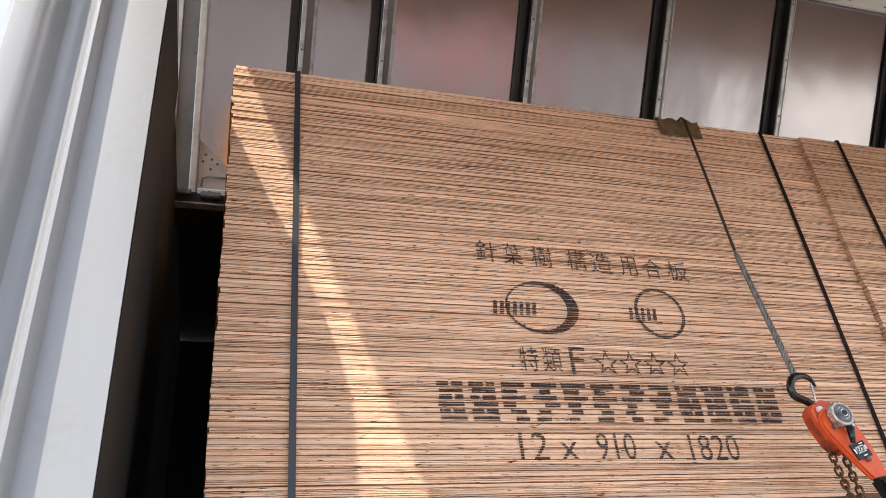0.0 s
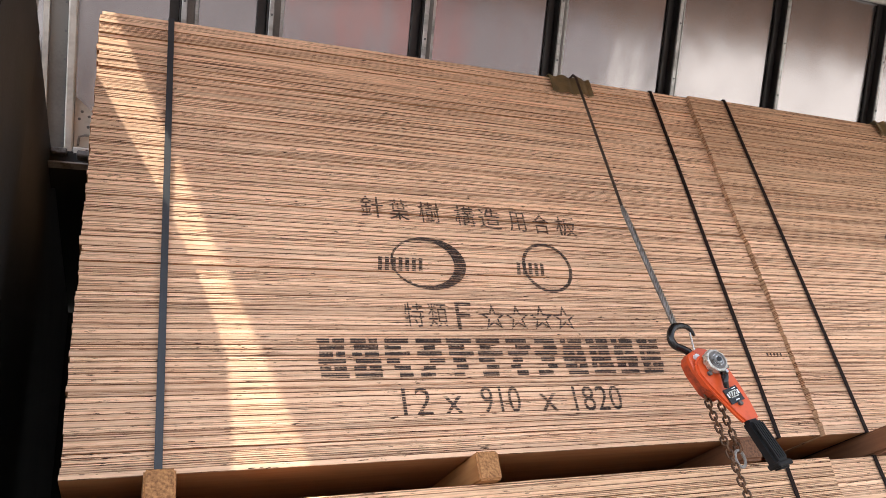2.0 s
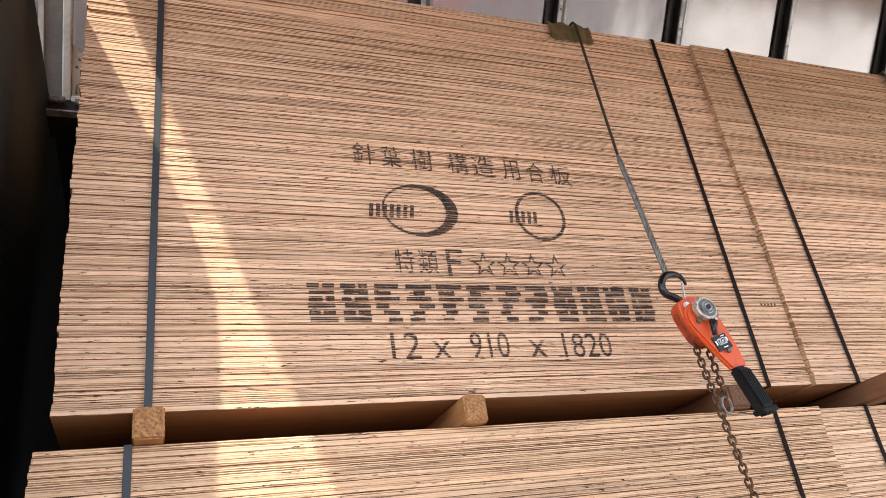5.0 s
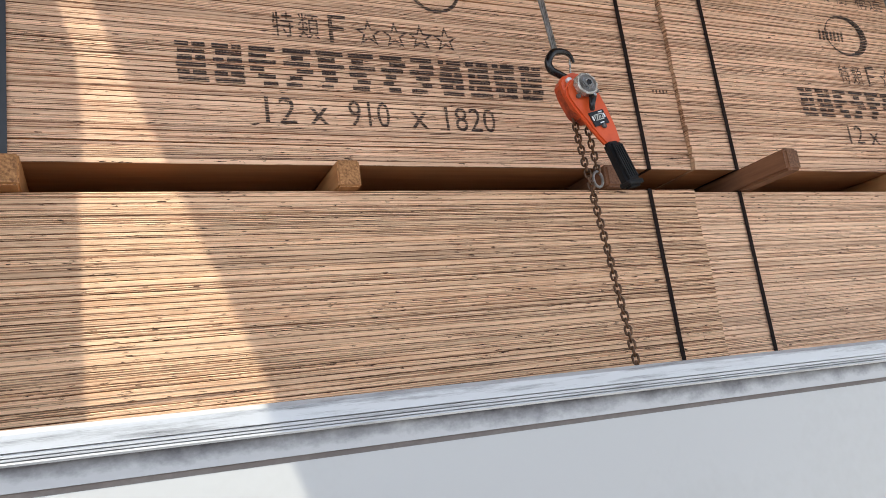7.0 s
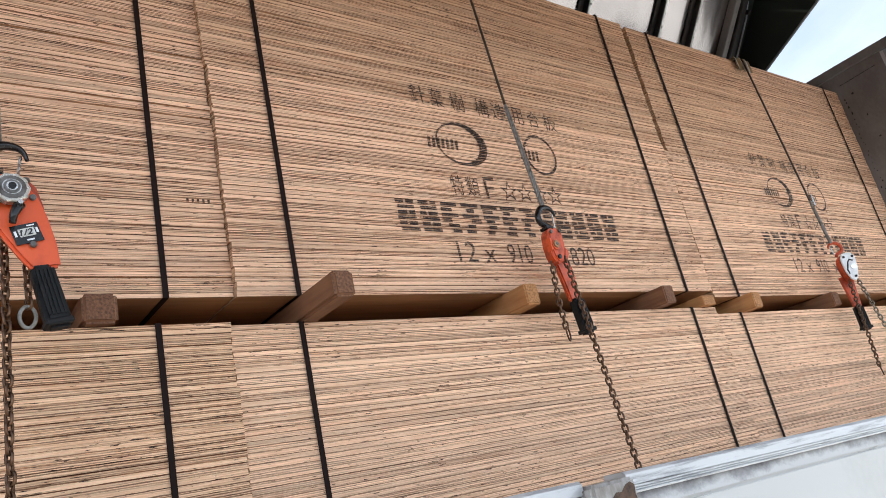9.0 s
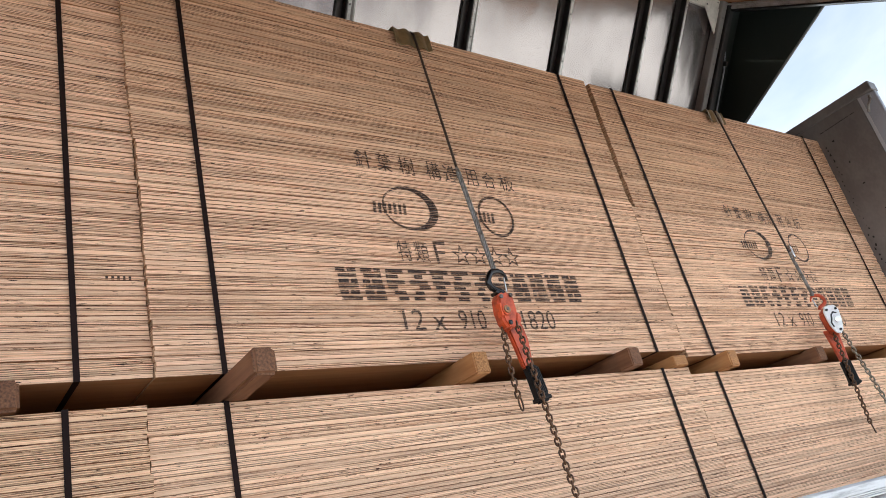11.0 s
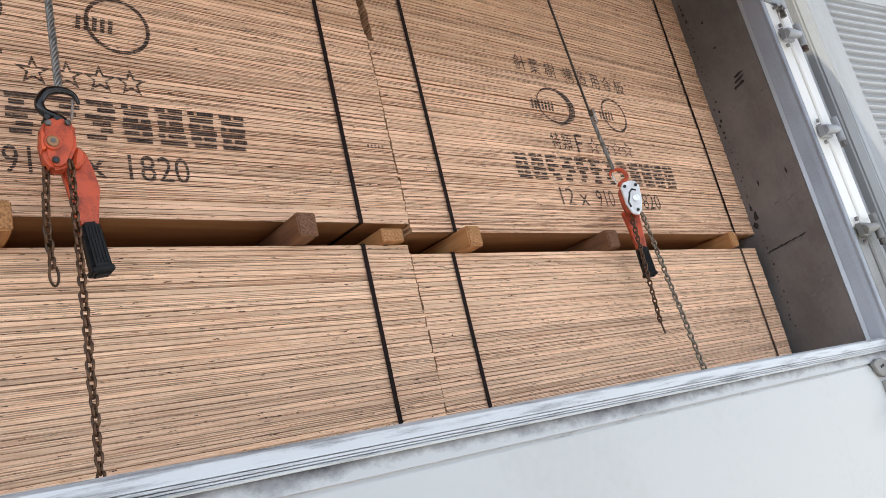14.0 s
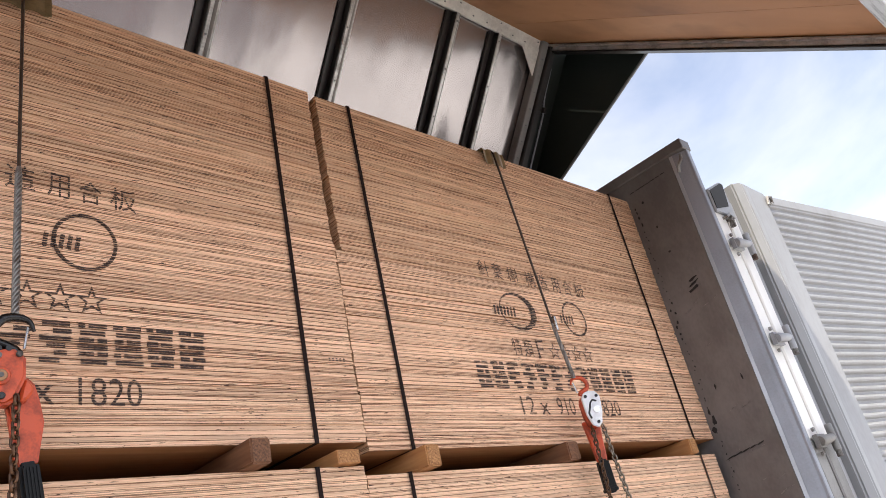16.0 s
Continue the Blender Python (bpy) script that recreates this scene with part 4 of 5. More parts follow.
prism(bm, [(2.462, 1.414), (2.474, 1.424), (2.490, 1.428), (2.504, 1.437), (2.522, 1.435), (2.538, 1.448), (2.554, 1.452), (2.566, 1.444), (2.562, 1.426), (2.566, 1.408), (2.560, 1.395), (2.563, 1.378), (2.530, 1.376), (2.490, 1.377), (2.466, 1.379), (2.460, 1.396)], "y", 1.1232, 1.1246)
part("rust_patch", bm, RUST, gate_post)
bm = bmesh.new()
prism(bm, [(2.452, 1.352), (2.478, 1.356), (2.50, 1.362), (2.535, 1.364), (2.548, 1.373), (2.455, 1.374)], "y", 1.119, 1.1245)
part("grime_band", bm, HOLE, gate_post)
bm = bmesh.new()
prism(bm, [(2.452, 1.15), (2.46, 1.128), (2.474, 1.128), (2.474, 1.16), (2.548, 1.16), (2.548, 1.122), (2.585, 1.122), (2.592, 1.165), (2.582, 1.22), (2.452, 1.22)], "z", 0.80, 1.374)
part("post_channel", bm, POST_GREY, gate_post)
bm = bmesh.new()
bar(bm, 2.482, 2.520, 1.130, 1.159, 1.290, 1.328)
soften(bm, 0.008, 2)
part("latch_block", bm, POST_GREY, gate_post)
for x, z, r in ((2.508, 1.338, 0.007), (2.500, 1.306, 0.006), (2.505, 1.255, 0.008), (2.500, 1.215, 0.006), (2.512, 1.180, 0.008)):
    bm = bmesh.new()
    disc(bm, (x, z), r, 1.1265 if z > 1.29 and z < 1.33 else 1.1565, 1.1595, 10)
    part("hole", bm, HOLE, gate_post)
bm = bmesh.new()
prism(bm, [(2.4585, 1.315), (2.4625, 1.318), (2.4625, 1.10), (2.4585, 1.10)], "y", 1.1255, 1.1285)
part("slot", bm, HOLE, gate_post)
bm = bmesh.new()
tube(bm, [(2.388, 1.07, 1.12), (2.405, 1.06, 1.178), (2.446, 1.03, 1.240), (2.472, 1.0, 1.276), (2.490, 0.985, 1.290), (2.514, 0.98, 1.291), (2.532, 0.965, 1.312), (2.548, 0.955, 1.330)],
     [0.012, 0.012, 0.012, 0.011, 0.010, 0.010, 0.013, 0.012], 6)
part("latch_lever", bm, STEEL_DARK, gate_post, "bent steel latch lever")
bm = bmesh.new()
tube(bm, [(2.46, 1.08, 1.20), (2.475, 1.075, 1.165), (2.53, 1.06, 1.135), (2.60, 1.05, 1.12)], [0.02, 0.018, 0.014, 0.008], 8)
part("latch_pawl", bm, STEEL, gate_post)
bm = bmesh.new()
tube(bm, [(2.455, 1.06, 1.205), (2.475, 1.125, 1.20)], 0.022, 10)
part("latch_pivot", bm, STEEL, gate_post)
# latch at the gate's rear end
bm = bmesh.new()
prism(bm, [(5.404, 1.352), (5.418, 1.322), (5.445, 1.303), (5.475, 1.297), (5.525, 1.303), (5.560, 1.314), (5.550, 1.338), (5.520, 1.355), (5.482, 1.366), (5.440, 1.366)], "y", 1.152, 1.170)
soften(bm, 0.004)
end_latch = part("end_latch", bm, PANEL_PALE, truck, "grey steel end latch on the gate")
bm = bmesh.new()
tube(bm, [(5.525, 1.145, 1.345), (5.535, 1.138, 1.30), (5.529, 1.138, 1.259), (5.519, 1.138, 1.198), (5.508, 1.138, 1.10)], [0.012, 0.014, 0.011, 0.010, 0.008])
part("latch_rod", bm, WHITE_POST, end_latch, smooth=True)
for x, z in ((5.452, 1.335), (5.472, 1.338), (5.495, 1.315)):
    bm = bmesh.new()
    disc(bm, (x, z), 0.005, 1.1495, 1.1525, 8)
    part("bolt", bm, HOLE, end_latch)
bm = bmesh.new()
bar(bm, 5.455, 5.565, 1.163, 1.171, 0.87, 1.285)
plate = part("end_plate", bm, PANEL_PALE, truck)
for k in range(7):
    bm = bmesh.new()
    disc(bm, (5.468, 0.93 + 0.05 * k), 0.005, 1.160, 1.1625, 8)
    part("rivet", bm, STEEL, plate)
bm = bmesh.new()
bar(bm, 5.603, 5.66, 1.150, 1.19, 1.395, 1.43)
soften(bm, 0.006)
part("gate_stop", bm, STEEL, truck)

# ---- timber bearers between the bundles ----
UPPER_Z, LOWER_TOP = 2.014, 1.952
DROP = (0.0, -0.004, -0.028)       # the rear bundles sit a little lower
for x, y, w, h, mat, drop, words in ((0.238, 1.456, 0.056, 0.061, TIMBER, 0, "orange-brown squared timber bearer, sawn end showing"),
                                     (0.893, 1.464, 0.052, 0.061, TIMBER, 0, "yellowish squared timber bearer, sawn end showing"),
                                     (1.603, 1.462, 0.066, 0.061, TIMBER_DARK, 0, "dark weathered timber bearer between plywood bundles"),
                                     (2.060, 1.312, 0.052, 0.060, TIMBER_DARK, 1, "weathered timber bearer sticking far out"),
                                     (2.705, 1.405, 0.050, 0.060, TIMBER, 1, "pale squared timber bearer sticking out"),
                                     (3.352, 1.428, 0.052, 0.060, TIMBER_DARK, 1, "brown squared timber bearer between plywood bundles"),
                                     (3.890, 1.440, 0.052, 0.060, TIMBER, 2, "pale squared timber bearer beside the bundle joint"),
                                     (4.540, 1.458, 0.058, 0.060, TIMBER_DARK, 2, "brown squared timber bearer between plywood bundles"),
                                     (5.345, 1.470, 0.052, 0.060, TIMBER, 2, "pale squared timber bearer at the rear end")):
    z = LOWER_TOP + DROP[drop] + 0.0005
    bm = bmesh.new()
    bar(bm, x - w / 2, x + w / 2, y, 2.43, z, z + h)
    soften(bm, 0.007 if x in (1.603, 2.060) else 0.004, 3)
    block = thing("timber_bearer", (x, 1.9, z), words, "timber", "bearers between the bundles")
    part("beam", bm, mat, block)
bm = bmesh.new()
bar(bm, 3.59, 3.66, 1.468, 2.40, LOWER_TOP + DROP[1] + 0.0005, LOWER_TOP + 0.033)
soften(bm, 0.003)
part("beam", bm, TIMBER, thing("timber_batten", (3.62, 1.9, LOWER_TOP), "thin flat timber batten beside the bearers", "timber"))
for x in (0.25, 0.95, 1.62, 2.1, 2.8, 3.4, 3.9, 4.6, 5.3):
    bm = bmesh.new()
    bar(bm, x - 0.03, x + 0.03, 1.52, 2.40, FLOOR + 0.0005, 0.963)
    part("beam", bm, TIMBER_DARK, thing("timber_bearer", (x, 1.9, FLOOR), "timber bearer on the truck bed under the plywood", "timber", "bearers on the bed"))


# ---- lever hoists, ropes, edge protectors ----
def link_mesh(name, mat, length=0.0266, width=0.0186, wire=0.0029):
    bm = bmesh.new()
    n = 14
    half = (length - width) / 2
    ring = []
    for k in range(n):
        a = 2 * math.pi * k / n
        c = Vector((math.cos(a) * (width / 2 - wire), 0, math.sin(a) * (width / 2 - wire) + (half if math.sin(a) >= 0 else -half)))
        out = Vector((math.cos(a), 0, math.sin(a)))
        ring.append([bm.verts.new(c + (out * math.cos(b) + Vector((0, 1, 0)) * math.sin(b)) * wire) for b in (0, 1.257, 2.513, 3.77, 5.027)])
    for k in range(n):
        u, v = ring[k], ring[(k + 1) % n]
        for i in range(5):
            f = bm.faces.new((u[i], u[(i + 1) % 5], v[(i + 1) % 5], v[i]))
            f.smooth = True
    bmesh.ops.recalc_face_normals(bm, faces=bm.faces)
    me = bpy.data.meshes.new(name)
    bm.to_mesh(me)
    bm.free()
    me.materials.append(mat)
    return me


LINK, LINK_BRIGHT = link_mesh("chain_link", CHAIN), link_mesh("chain_link", CHAIN_BRIGHT, 0.0290, 0.0196, 0.0031)


def chain(parent, me, a, b, pitch=0.0158, sag=0.0, seed=1):
    a, b = Vector(a), Vector(b)
    n = max(2, round((b - a).length / pitch))
    rnd = random.Random(seed)
    way = (a - b).normalized()
    turn = Vector((0, 0, 1)).rotation_difference(way).to_matrix().to_4x4()
    for k in range(n + 1):
        p = a.lerp(b, k / n) + Vector((sag * math.sin(math.pi * k / n) + rnd.uniform(-0.0007, 0.0007), rnd.uniform(-0.0007, 0.0007), 0))
        ob = new("chain_link", me)
        ob.parent = parent
        ob.matrix_basis = Matrix.Translation(p - root_of(parent).location) @ turn @ Matrix.Rotation(radians(45 + (90 if k % 2 else 0) + rnd.uniform(-12, 12)), 4, "Z")


def hook(parent, x, y, z, mat, size=1.0, flip=1):
    """An open C hook whose bowl is centred at x, z."""
    shape = ((0.039, 0.002), (0.034, 0.020), (0.024, 0.031), (0.005, 0.034), (-0.016, 0.025), (-0.030, -0.003), (-0.025, -0.027), (-0.006, -0.038), (0.008, -0.048), (0.013, -0.060))
    bm = bmesh.new()
    fine, ends = [], [shape[0], *shape, shape[-1]]
    for p0, p1, p2, p3 in zip(ends, ends[1:], ends[2:], ends[3:]):
        for u in (0.0, 0.25, 0.5, 0.75):
            fine.append(tuple(0.5 * (2 * q1 + (q2 - q0) * u + (2 * q0 - 5 * q1 + 4 * q2 - q3) * u * u + (3 * q1 - q0 - 3 * q2 + q3) * u ** 3) for q0, q1, q2, q3 in zip(p0, p1, p2, p3)))
    fine.append(shape[-1])
    r = [0.0032 + 0.0062 * min(1, k / 14) for k in range(len(fine))]
    tube(bm, [(x + flip * u * 1.08 * size, y, z + (0.034 - (0.034 - w) * 0.87) * size) for u, w in fine], [q * size for q in r], 12)
    part("hook", bm, mat, parent, smooth=True)
    bm = bmesh.new()
    tube(bm, [(x + flip * 0.031 * size, y, z + 0.014 * size), (x + flip * 0.024 * size, y - 0.003, z - 0.034 * size)], 0.0028, 6)
    part("hook_latch", bm, CHROME, parent)


def grip(parent, top, bottom, w0, w1, y0, y1, lean=0.0):
    """A ribbed rubber handle between two points on the x, z plane, its foot leaning out."""

    def leant(bm):
        for v in bm.verts:
            v.co.y -= lean * (top[1] - v.co.z) / (top[1] - bottom[1])
        return bm

    a, b = Vector(top), Vector(bottom)
    way = (b - a).normalized()
    side_way = Vector((-way.y, way.x))
    bm = bmesh.new()
    quad = [a + side_way * w0 / 2, a - side_way * w0 / 2, b - side_way * w1 / 2, b + side_way * w1 / 2]
    prism(bm, [tuple(q) for q in quad], "y", y0, y1)
    soften(bm, 0.007, 2)
    body = part("grip", leant(bm), RUBBER, parent, "ribbed black rubber grip")
    for k in range(5):
        o = side_way * (k - 2) * w0 * 0.17
        p, q = a + way * 0.012 + o, b - way * 0.022 + o
        n = side_way * 0.0018
        bm = bmesh.new()
        prism(bm, [tuple(p + n), tuple(p - n), tuple(q - n), tuple(q + n)], "y", y0 - 0.002, y0 + 0.002)
        part("grip_rib", leant(bm), RUBBER, body)
    e0, e1 = b - way * 0.016, b - way * 0.004
    bm = bmesh.new()
    prism(bm, [tuple(e0 + side_way * w1 * 0.53), tuple(e0 - side_way * w1 * 0.53), tuple(e1 - side_way * w1 * 0.53), tuple(e1 + side_way * w1 * 0.53)], "y", y0 - 0.003, y1 + 0.003)
    soften(bm, 0.003)
    part("grip_collar", leant(bm), RUBBER, body)


GROUP = "lever hoists"
# first hoist, wheel and lever to the front
h1 = thing("lever_hoist", (1.44, 1.35, 2.15), "orange lever hoist with black grip, wheel side out, rusty chain", "lever hoist", GROUP)
hook(h1, 1.433, 1.385, 2.241, BLACK_STEEL)
bm = bmesh.new()
prism(bm, [(1.401, 2.169), (1.402, 2.146), (1.408, 2.124), (1.420, 2.091), (1.434, 2.076), (1.460, 2.072), (1.482, 2.090), (1.490, 2.130), (1.480, 2.170), (1.462, 2.192), (1.432, 2.196), (1.412, 2.188)], "y", 1.336, 1.388)
soften(bm, 0.006, 2)
part("housing", bm, ORANGE_WORN, h1, "worn orange gear housing")
bm = bmesh.new()
prism(bm, [(1.411, 2.170), (1.388, 2.146), (1.386, 2.122), (1.398, 2.094), (1.415, 2.067), (1.432, 2.039), (1.446, 2.018), (1.462, 1.997), (1.506, 2.006), (1.502, 2.050), (1.491, 2.100), (1.480, 2.134), (1.471, 2.150), (1.453, 2.174)], "y", 1.318, 1.334)
soften(bm, 0.005, 2)
lever = part("lever", bm, ORANGE, h1, "bright orange lever plate")
bm = bmesh.new()
disc(bm, (1.434, 2.146), 0.0290, 1.297, 1.315, 30, 0.045)
soften(bm, 0.002)
wheel = part("hand_wheel", bm, CHROME_DULL, h1, "dull plated hand wheel with a scalloped rim")
# Dark discs stand in for shade in the wheel's dished hollow.
for r, y, mat in ((0.0225, 1.2960, STEEL_DARK), (0.0150, 1.2945, CHROME), (0.0130, 1.2930, STEEL_DARK), (0.0090, 1.2915, CHROME), (0.0062, 1.2895, BLACK_STEEL)):
    bm = bmesh.new()
    disc(bm, (1.434, 2.146), r, y, y + 0.006, 24)
    part("hub", bm, mat, wheel)
bm = bmesh.new()
tube(bm, [(1.446, 1.306, 2.117), (1.441, 1.303, 2.108), (1.435, 1.302, 2.094), (1.433, 1.304, 2.079)], [0.0095, 0.0085, 0.007, 0.0055], 10)
part("selector_knob", bm, BLACK_STEEL, h1, smooth=True)
bm = bmesh.new()
disc(bm, (1.446, 2.117), 0.0042, 1.2945, 1.302, 10)
part("bolt", bm, CHROME, h1)
for x, z, mat, r in ((1.412, 2.119, STEEL_DARK, 0.0056), (1.468, 2.136, STEEL_DARK, 0.0056), (1.464, 2.044, STEEL_DARK, 0.0056)):
    bm = bmesh.new()
    disc(bm, (x, z), r, 1.310, 1.3175, 12)
    soften(bm, 0.001)
    part("bolt", bm, mat, h1)
for x, z, r in ((1.410, 2.168, 0.0076), (1.462, 2.178, 0.006)):
    bm = bmesh.new()
    disc(bm, (x, z), r, 1.326, 1.3355, 12)
    soften(bm, 0.001)
    part("bolt", bm, PLATE_WHITE if x < 1.43 else STEEL_DARK, h1)
bm = bmesh.new()
prism(bm, [(1.392, 2.172), (1.394, 2.140), (1.408, 2.100), (1.424, 2.088), (1.436, 2.100), (1.440, 2.170), (1.424, 2.186), (1.402, 2.184)], "y", 1.3365, 1.352)
soften(bm, 0.003)
part("side_plate", bm, ORANGE, h1, "orange side plate")
bm = bmesh.new()
prism(bm, rect(1.4555, 2.0650, 0.044, 0.036, 17), "y", 1.3145, 1.3175)
plate = part("nameplate", bm, BLACK_STEEL, h1, "black rating plate with pale figures")
bm = bmesh.new()
prism(bm, rect(1.4555, 2.0672, 0.0255, 0.0155, 17), "y", 1.3138, 1.3144)
part("plate_field", bm, CHROME_DULL, plate)
bm = lettering("1/2", 1.4455, 1.4650, 2.0585, 2.0700, 1.3132, 17, 0.02)
part("figures", bm, BLACK_STEEL, plate)
for u, v, w, h in ((-0.0175, 0.002, 0.004, 0.011), (0.0172, 0.003, 0.004, 0.010), (0.002, -0.0125, 0.012, 0.003), (0.010, 0.0138, 0.012, 0.0022)):
    c, n = math.cos(radians(17)), math.sin(radians(17))
    bm = bmesh.new()
    prism(bm, rect(1.4555 + u * c - v * n, 2.065 + u * n + v * c, w, h, 17), "y", 1.3136, 1.3144)
    part("plate_bar", bm, PLATE_WHITE, plate)
grip(h1, (1.4735, 2.004), (1.4930, 1.887), 0.036, 0.041, 1.304, 1.336, 0.022)
chain(h1, LINK, (1.430, 1.365, 2.082), (1.412, 1.270, 1.400), seed=3)
chain(h1, LINK, (1.462, 1.362, 2.072), (1.463, 1.356, 1.958), seed=5)
bm = bmesh.new()
tube(bm, [(1.460 + 0.0125 * math.sin(a), 1.356, 1.933 + 0.019 * math.cos(a)) for a in (2 * math.pi * k / 20 for k in range(21))], 0.0034, 8)
part("end_ring", bm, STEEL, h1, "grey end ring of the loose chain", True)

for ob in h1.children_recursive:
    if not ob.name.startswith(("chain_link", "end_ring", "hook")):
        for v in ob.data.vertices:
            v.co.y -= 0.014 * min(1.4, max(0.0, (0.03 - v.co.z) / 0.15))

# second hoist, turned round
h2 = thing("lever_hoist", (2.83, 1.37, 2.15), "worn red-orange lever hoist turned back to front, black grip", "lever hoist", GROUP)
hook(h2, 2.820, 1.388, 2.206, BLACK_STEEL, 0.96)
bm = bmesh.new()
prism(bm, [(2.782, 2.143), (2.792, 2.158), (2.803, 2.163), (2.830, 2.165), (2.842, 2.154), (2.842, 2.108), (2.824, 2.064), (2.808, 2.053), (2.794, 2.054), (2.782, 2.075), (2.778, 2.110)], "y", 1.360, 1.398)
soften(bm, 0.009, 3)
housing = part("housing", bm, ORANGE_WORN, h2, "worn red-orange back cover")
for (x, z), r, y, mat in (((2.798, 2.108), 0.0165, 1.3545, ORANGE_WORN), ((2.797, 2.108), 0.0112, 1.3505, BRONZE), ((2.797, 2.108), 0.0050, 1.3490, STEEL_DARK), ((2.800, 2.071), 0.0066, 1.354, BLACK_STEEL), ((2.828, 2.152), 0.0060, 1.3545, STEEL_DARK), ((2.793, 2.148), 0.0060, 1.3545, STEEL_DARK)):
    bm = bmesh.new()
    disc(bm, (x, z), r, y, 1.3605, 16)
    soften(bm, 0.0012)
    part("boss", bm, mat, h2)
bm = bmesh.new()
prism(bm, [(2.779, 2.128), (2.785, 2.128), (2.785, 2.094), (2.778, 2.090)], "y", 1.3575, 1.375)
part("cover_flange", bm, ORANGE, housing)
for x in (2.795, 2.812):
    bm = bmesh.new()
    disc(bm, (x, 2.166), 0.0055, 1.366, 1.394, 12)
    part("frame_pin", bm, BLACK_STEEL, h2)
bm = bmesh.new()
prism(bm, [(2.818, 2.061), (2.830, 2.100), (2.850, 2.124), (2.866, 2.108), (2.876, 2.075), (2.884, 2.035), (2.874, 1.955), (2.838, 1.950), (2.829, 2.005)], "y", 1.392, 1.410)
soften(bm, 0.005, 2)
part("lever", bm, ORANGE_WORN, h2, "orange lever plate behind the housing")
bm = bmesh.new()
prism(bm, [(2.842, 2.112), (2.856, 2.100), (2.858, 2.084), (2.848, 2.070), (2.832, 2.062), (2.836, 2.090)], "y", 1.368, 1.394)
soften(bm, 0.005)
part("chain_guide", bm, ORANGE_WORN, h2)
grip(h2, (2.854, 1.958), (2.869, 1.852), 0.034, 0.040, 1.376, 1.410)
chain(h2, LINK, (2.827, 1.364, 2.066), (2.798, 1.288, 1.400), seed=7)
chain(h2, LINK, (2.787, 1.382, 2.056), (2.784, 1.392, 1.880), seed=8, sag=-0.004)

bm = bmesh.new()
tube(bm, [(2.785 + 0.0085 * math.sin(a), 1.390 + 0.003 * math.sin(a), 1.855 + 0.020 * math.cos(a)) for a in (2 * math.pi * k / 18 for k in range(19))], 0.0026, 7)
part("end_ring", bm, CHAIN, h2, "long rusty end link of the loose chain", True)

# third hoist, white cover
h3 = thing("lever_hoist", (4.58, 1.38, 2.08), "small orange lever hoist with white cover plate and zinc chain", "lever hoist", GROUP)
hook(h3, 4.574, 1.385, 2.170, ORANGE_WORN, 0.78, -1)
bm = bmesh.new()
prism(bm, [(4.5511, 2.110), (4.5637, 2.128), (4.5847, 2.132), (4.6015, 2.128), (4.6124, 2.110), (4.6090, 2.060), (4.5998, 2.025), (4.5830, 2.010), (4.5637, 2.020), (4.5536, 2.055)], "y", 1.352, 1.398)
soften(bm, 0.005, 2)
part("housing", bm, ORANGE_WORN, h3, "orange gear housing")
bm = bmesh.new()
prism(bm, [(4.5486, 2.112), (4.5620, 2.131), (4.5847, 2.135), (4.6040, 2.131), (4.6158, 2.112), (4.6107, 2.062), (4.5990, 2.024), (4.5830, 2.008), (4.5637, 2.018), (4.5519, 2.055)], "y", 1.342, 1.3515)
soften(bm, 0.003)
cover = part("cover_plate", bm, PLATE_WHITE, h3, "white cover plate with dark curved marks")
for x, z, r in ((4.5635, 2.116, 0.0055), (4.6025, 2.114, 0.0055), (4.585, 2.026, 0.0055)):
    bm = bmesh.new()
    disc(bm, (x, z), r, 1.338, 1.3418, 12)
    part("bolt", bm, BLACK_STEEL, cover)
bm = bmesh.new()
tube(bm, [(4.565, 1.341, 2.040), (4.561, 1.341, 2.060), (4.569, 1.341, 2.076), (4.574, 1.341, 2.092), (4.585, 1.341, 2.102), (4.598, 1.341, 2.096)], 0.0032, 6)
part("curved_mark", bm, BLACK_STEEL, cover)
bm = bmesh.new()
disc(bm, (4.590, 2.068), 0.012, 1.336, 1.3415, 16)
part("boss", bm, CHROME, cover)
bm = bmesh.new()
prism(bm, [(4.548, 2.045), (4.612, 2.045), (4.606, 1.98), (4.600, 1.905), (4.563, 1.905), (4.556, 1.98)], "y", 1.402, 1.416)
soften(bm, 0.004)
part("lever", bm, ORANGE_WORN, h3, "orange lever plate")
grip(h3, (4.581, 1.912), (4.583, 1.802), 0.040, 0.043, 1.394, 1.424)
chain(h3, LINK_BRIGHT, (4.606, 1.372, 2.015), (4.552, 1.137, 1.414), 0.0182, seed=9)
chain(h3, LINK, (4.568, 1.372, 2.012), (4.560, 1.388, 1.655), seed=10)
bm = bmesh.new()
tube(bm, [(4.560, 1.388, 1.655), (4.565, 1.388, 1.605)], 0.003, 6)
part("chain_end", bm, CHAIN, h3)

h3.rotation_euler.z = radians(-35)
h3.location += Vector((0.045, 0.032, 0.0))

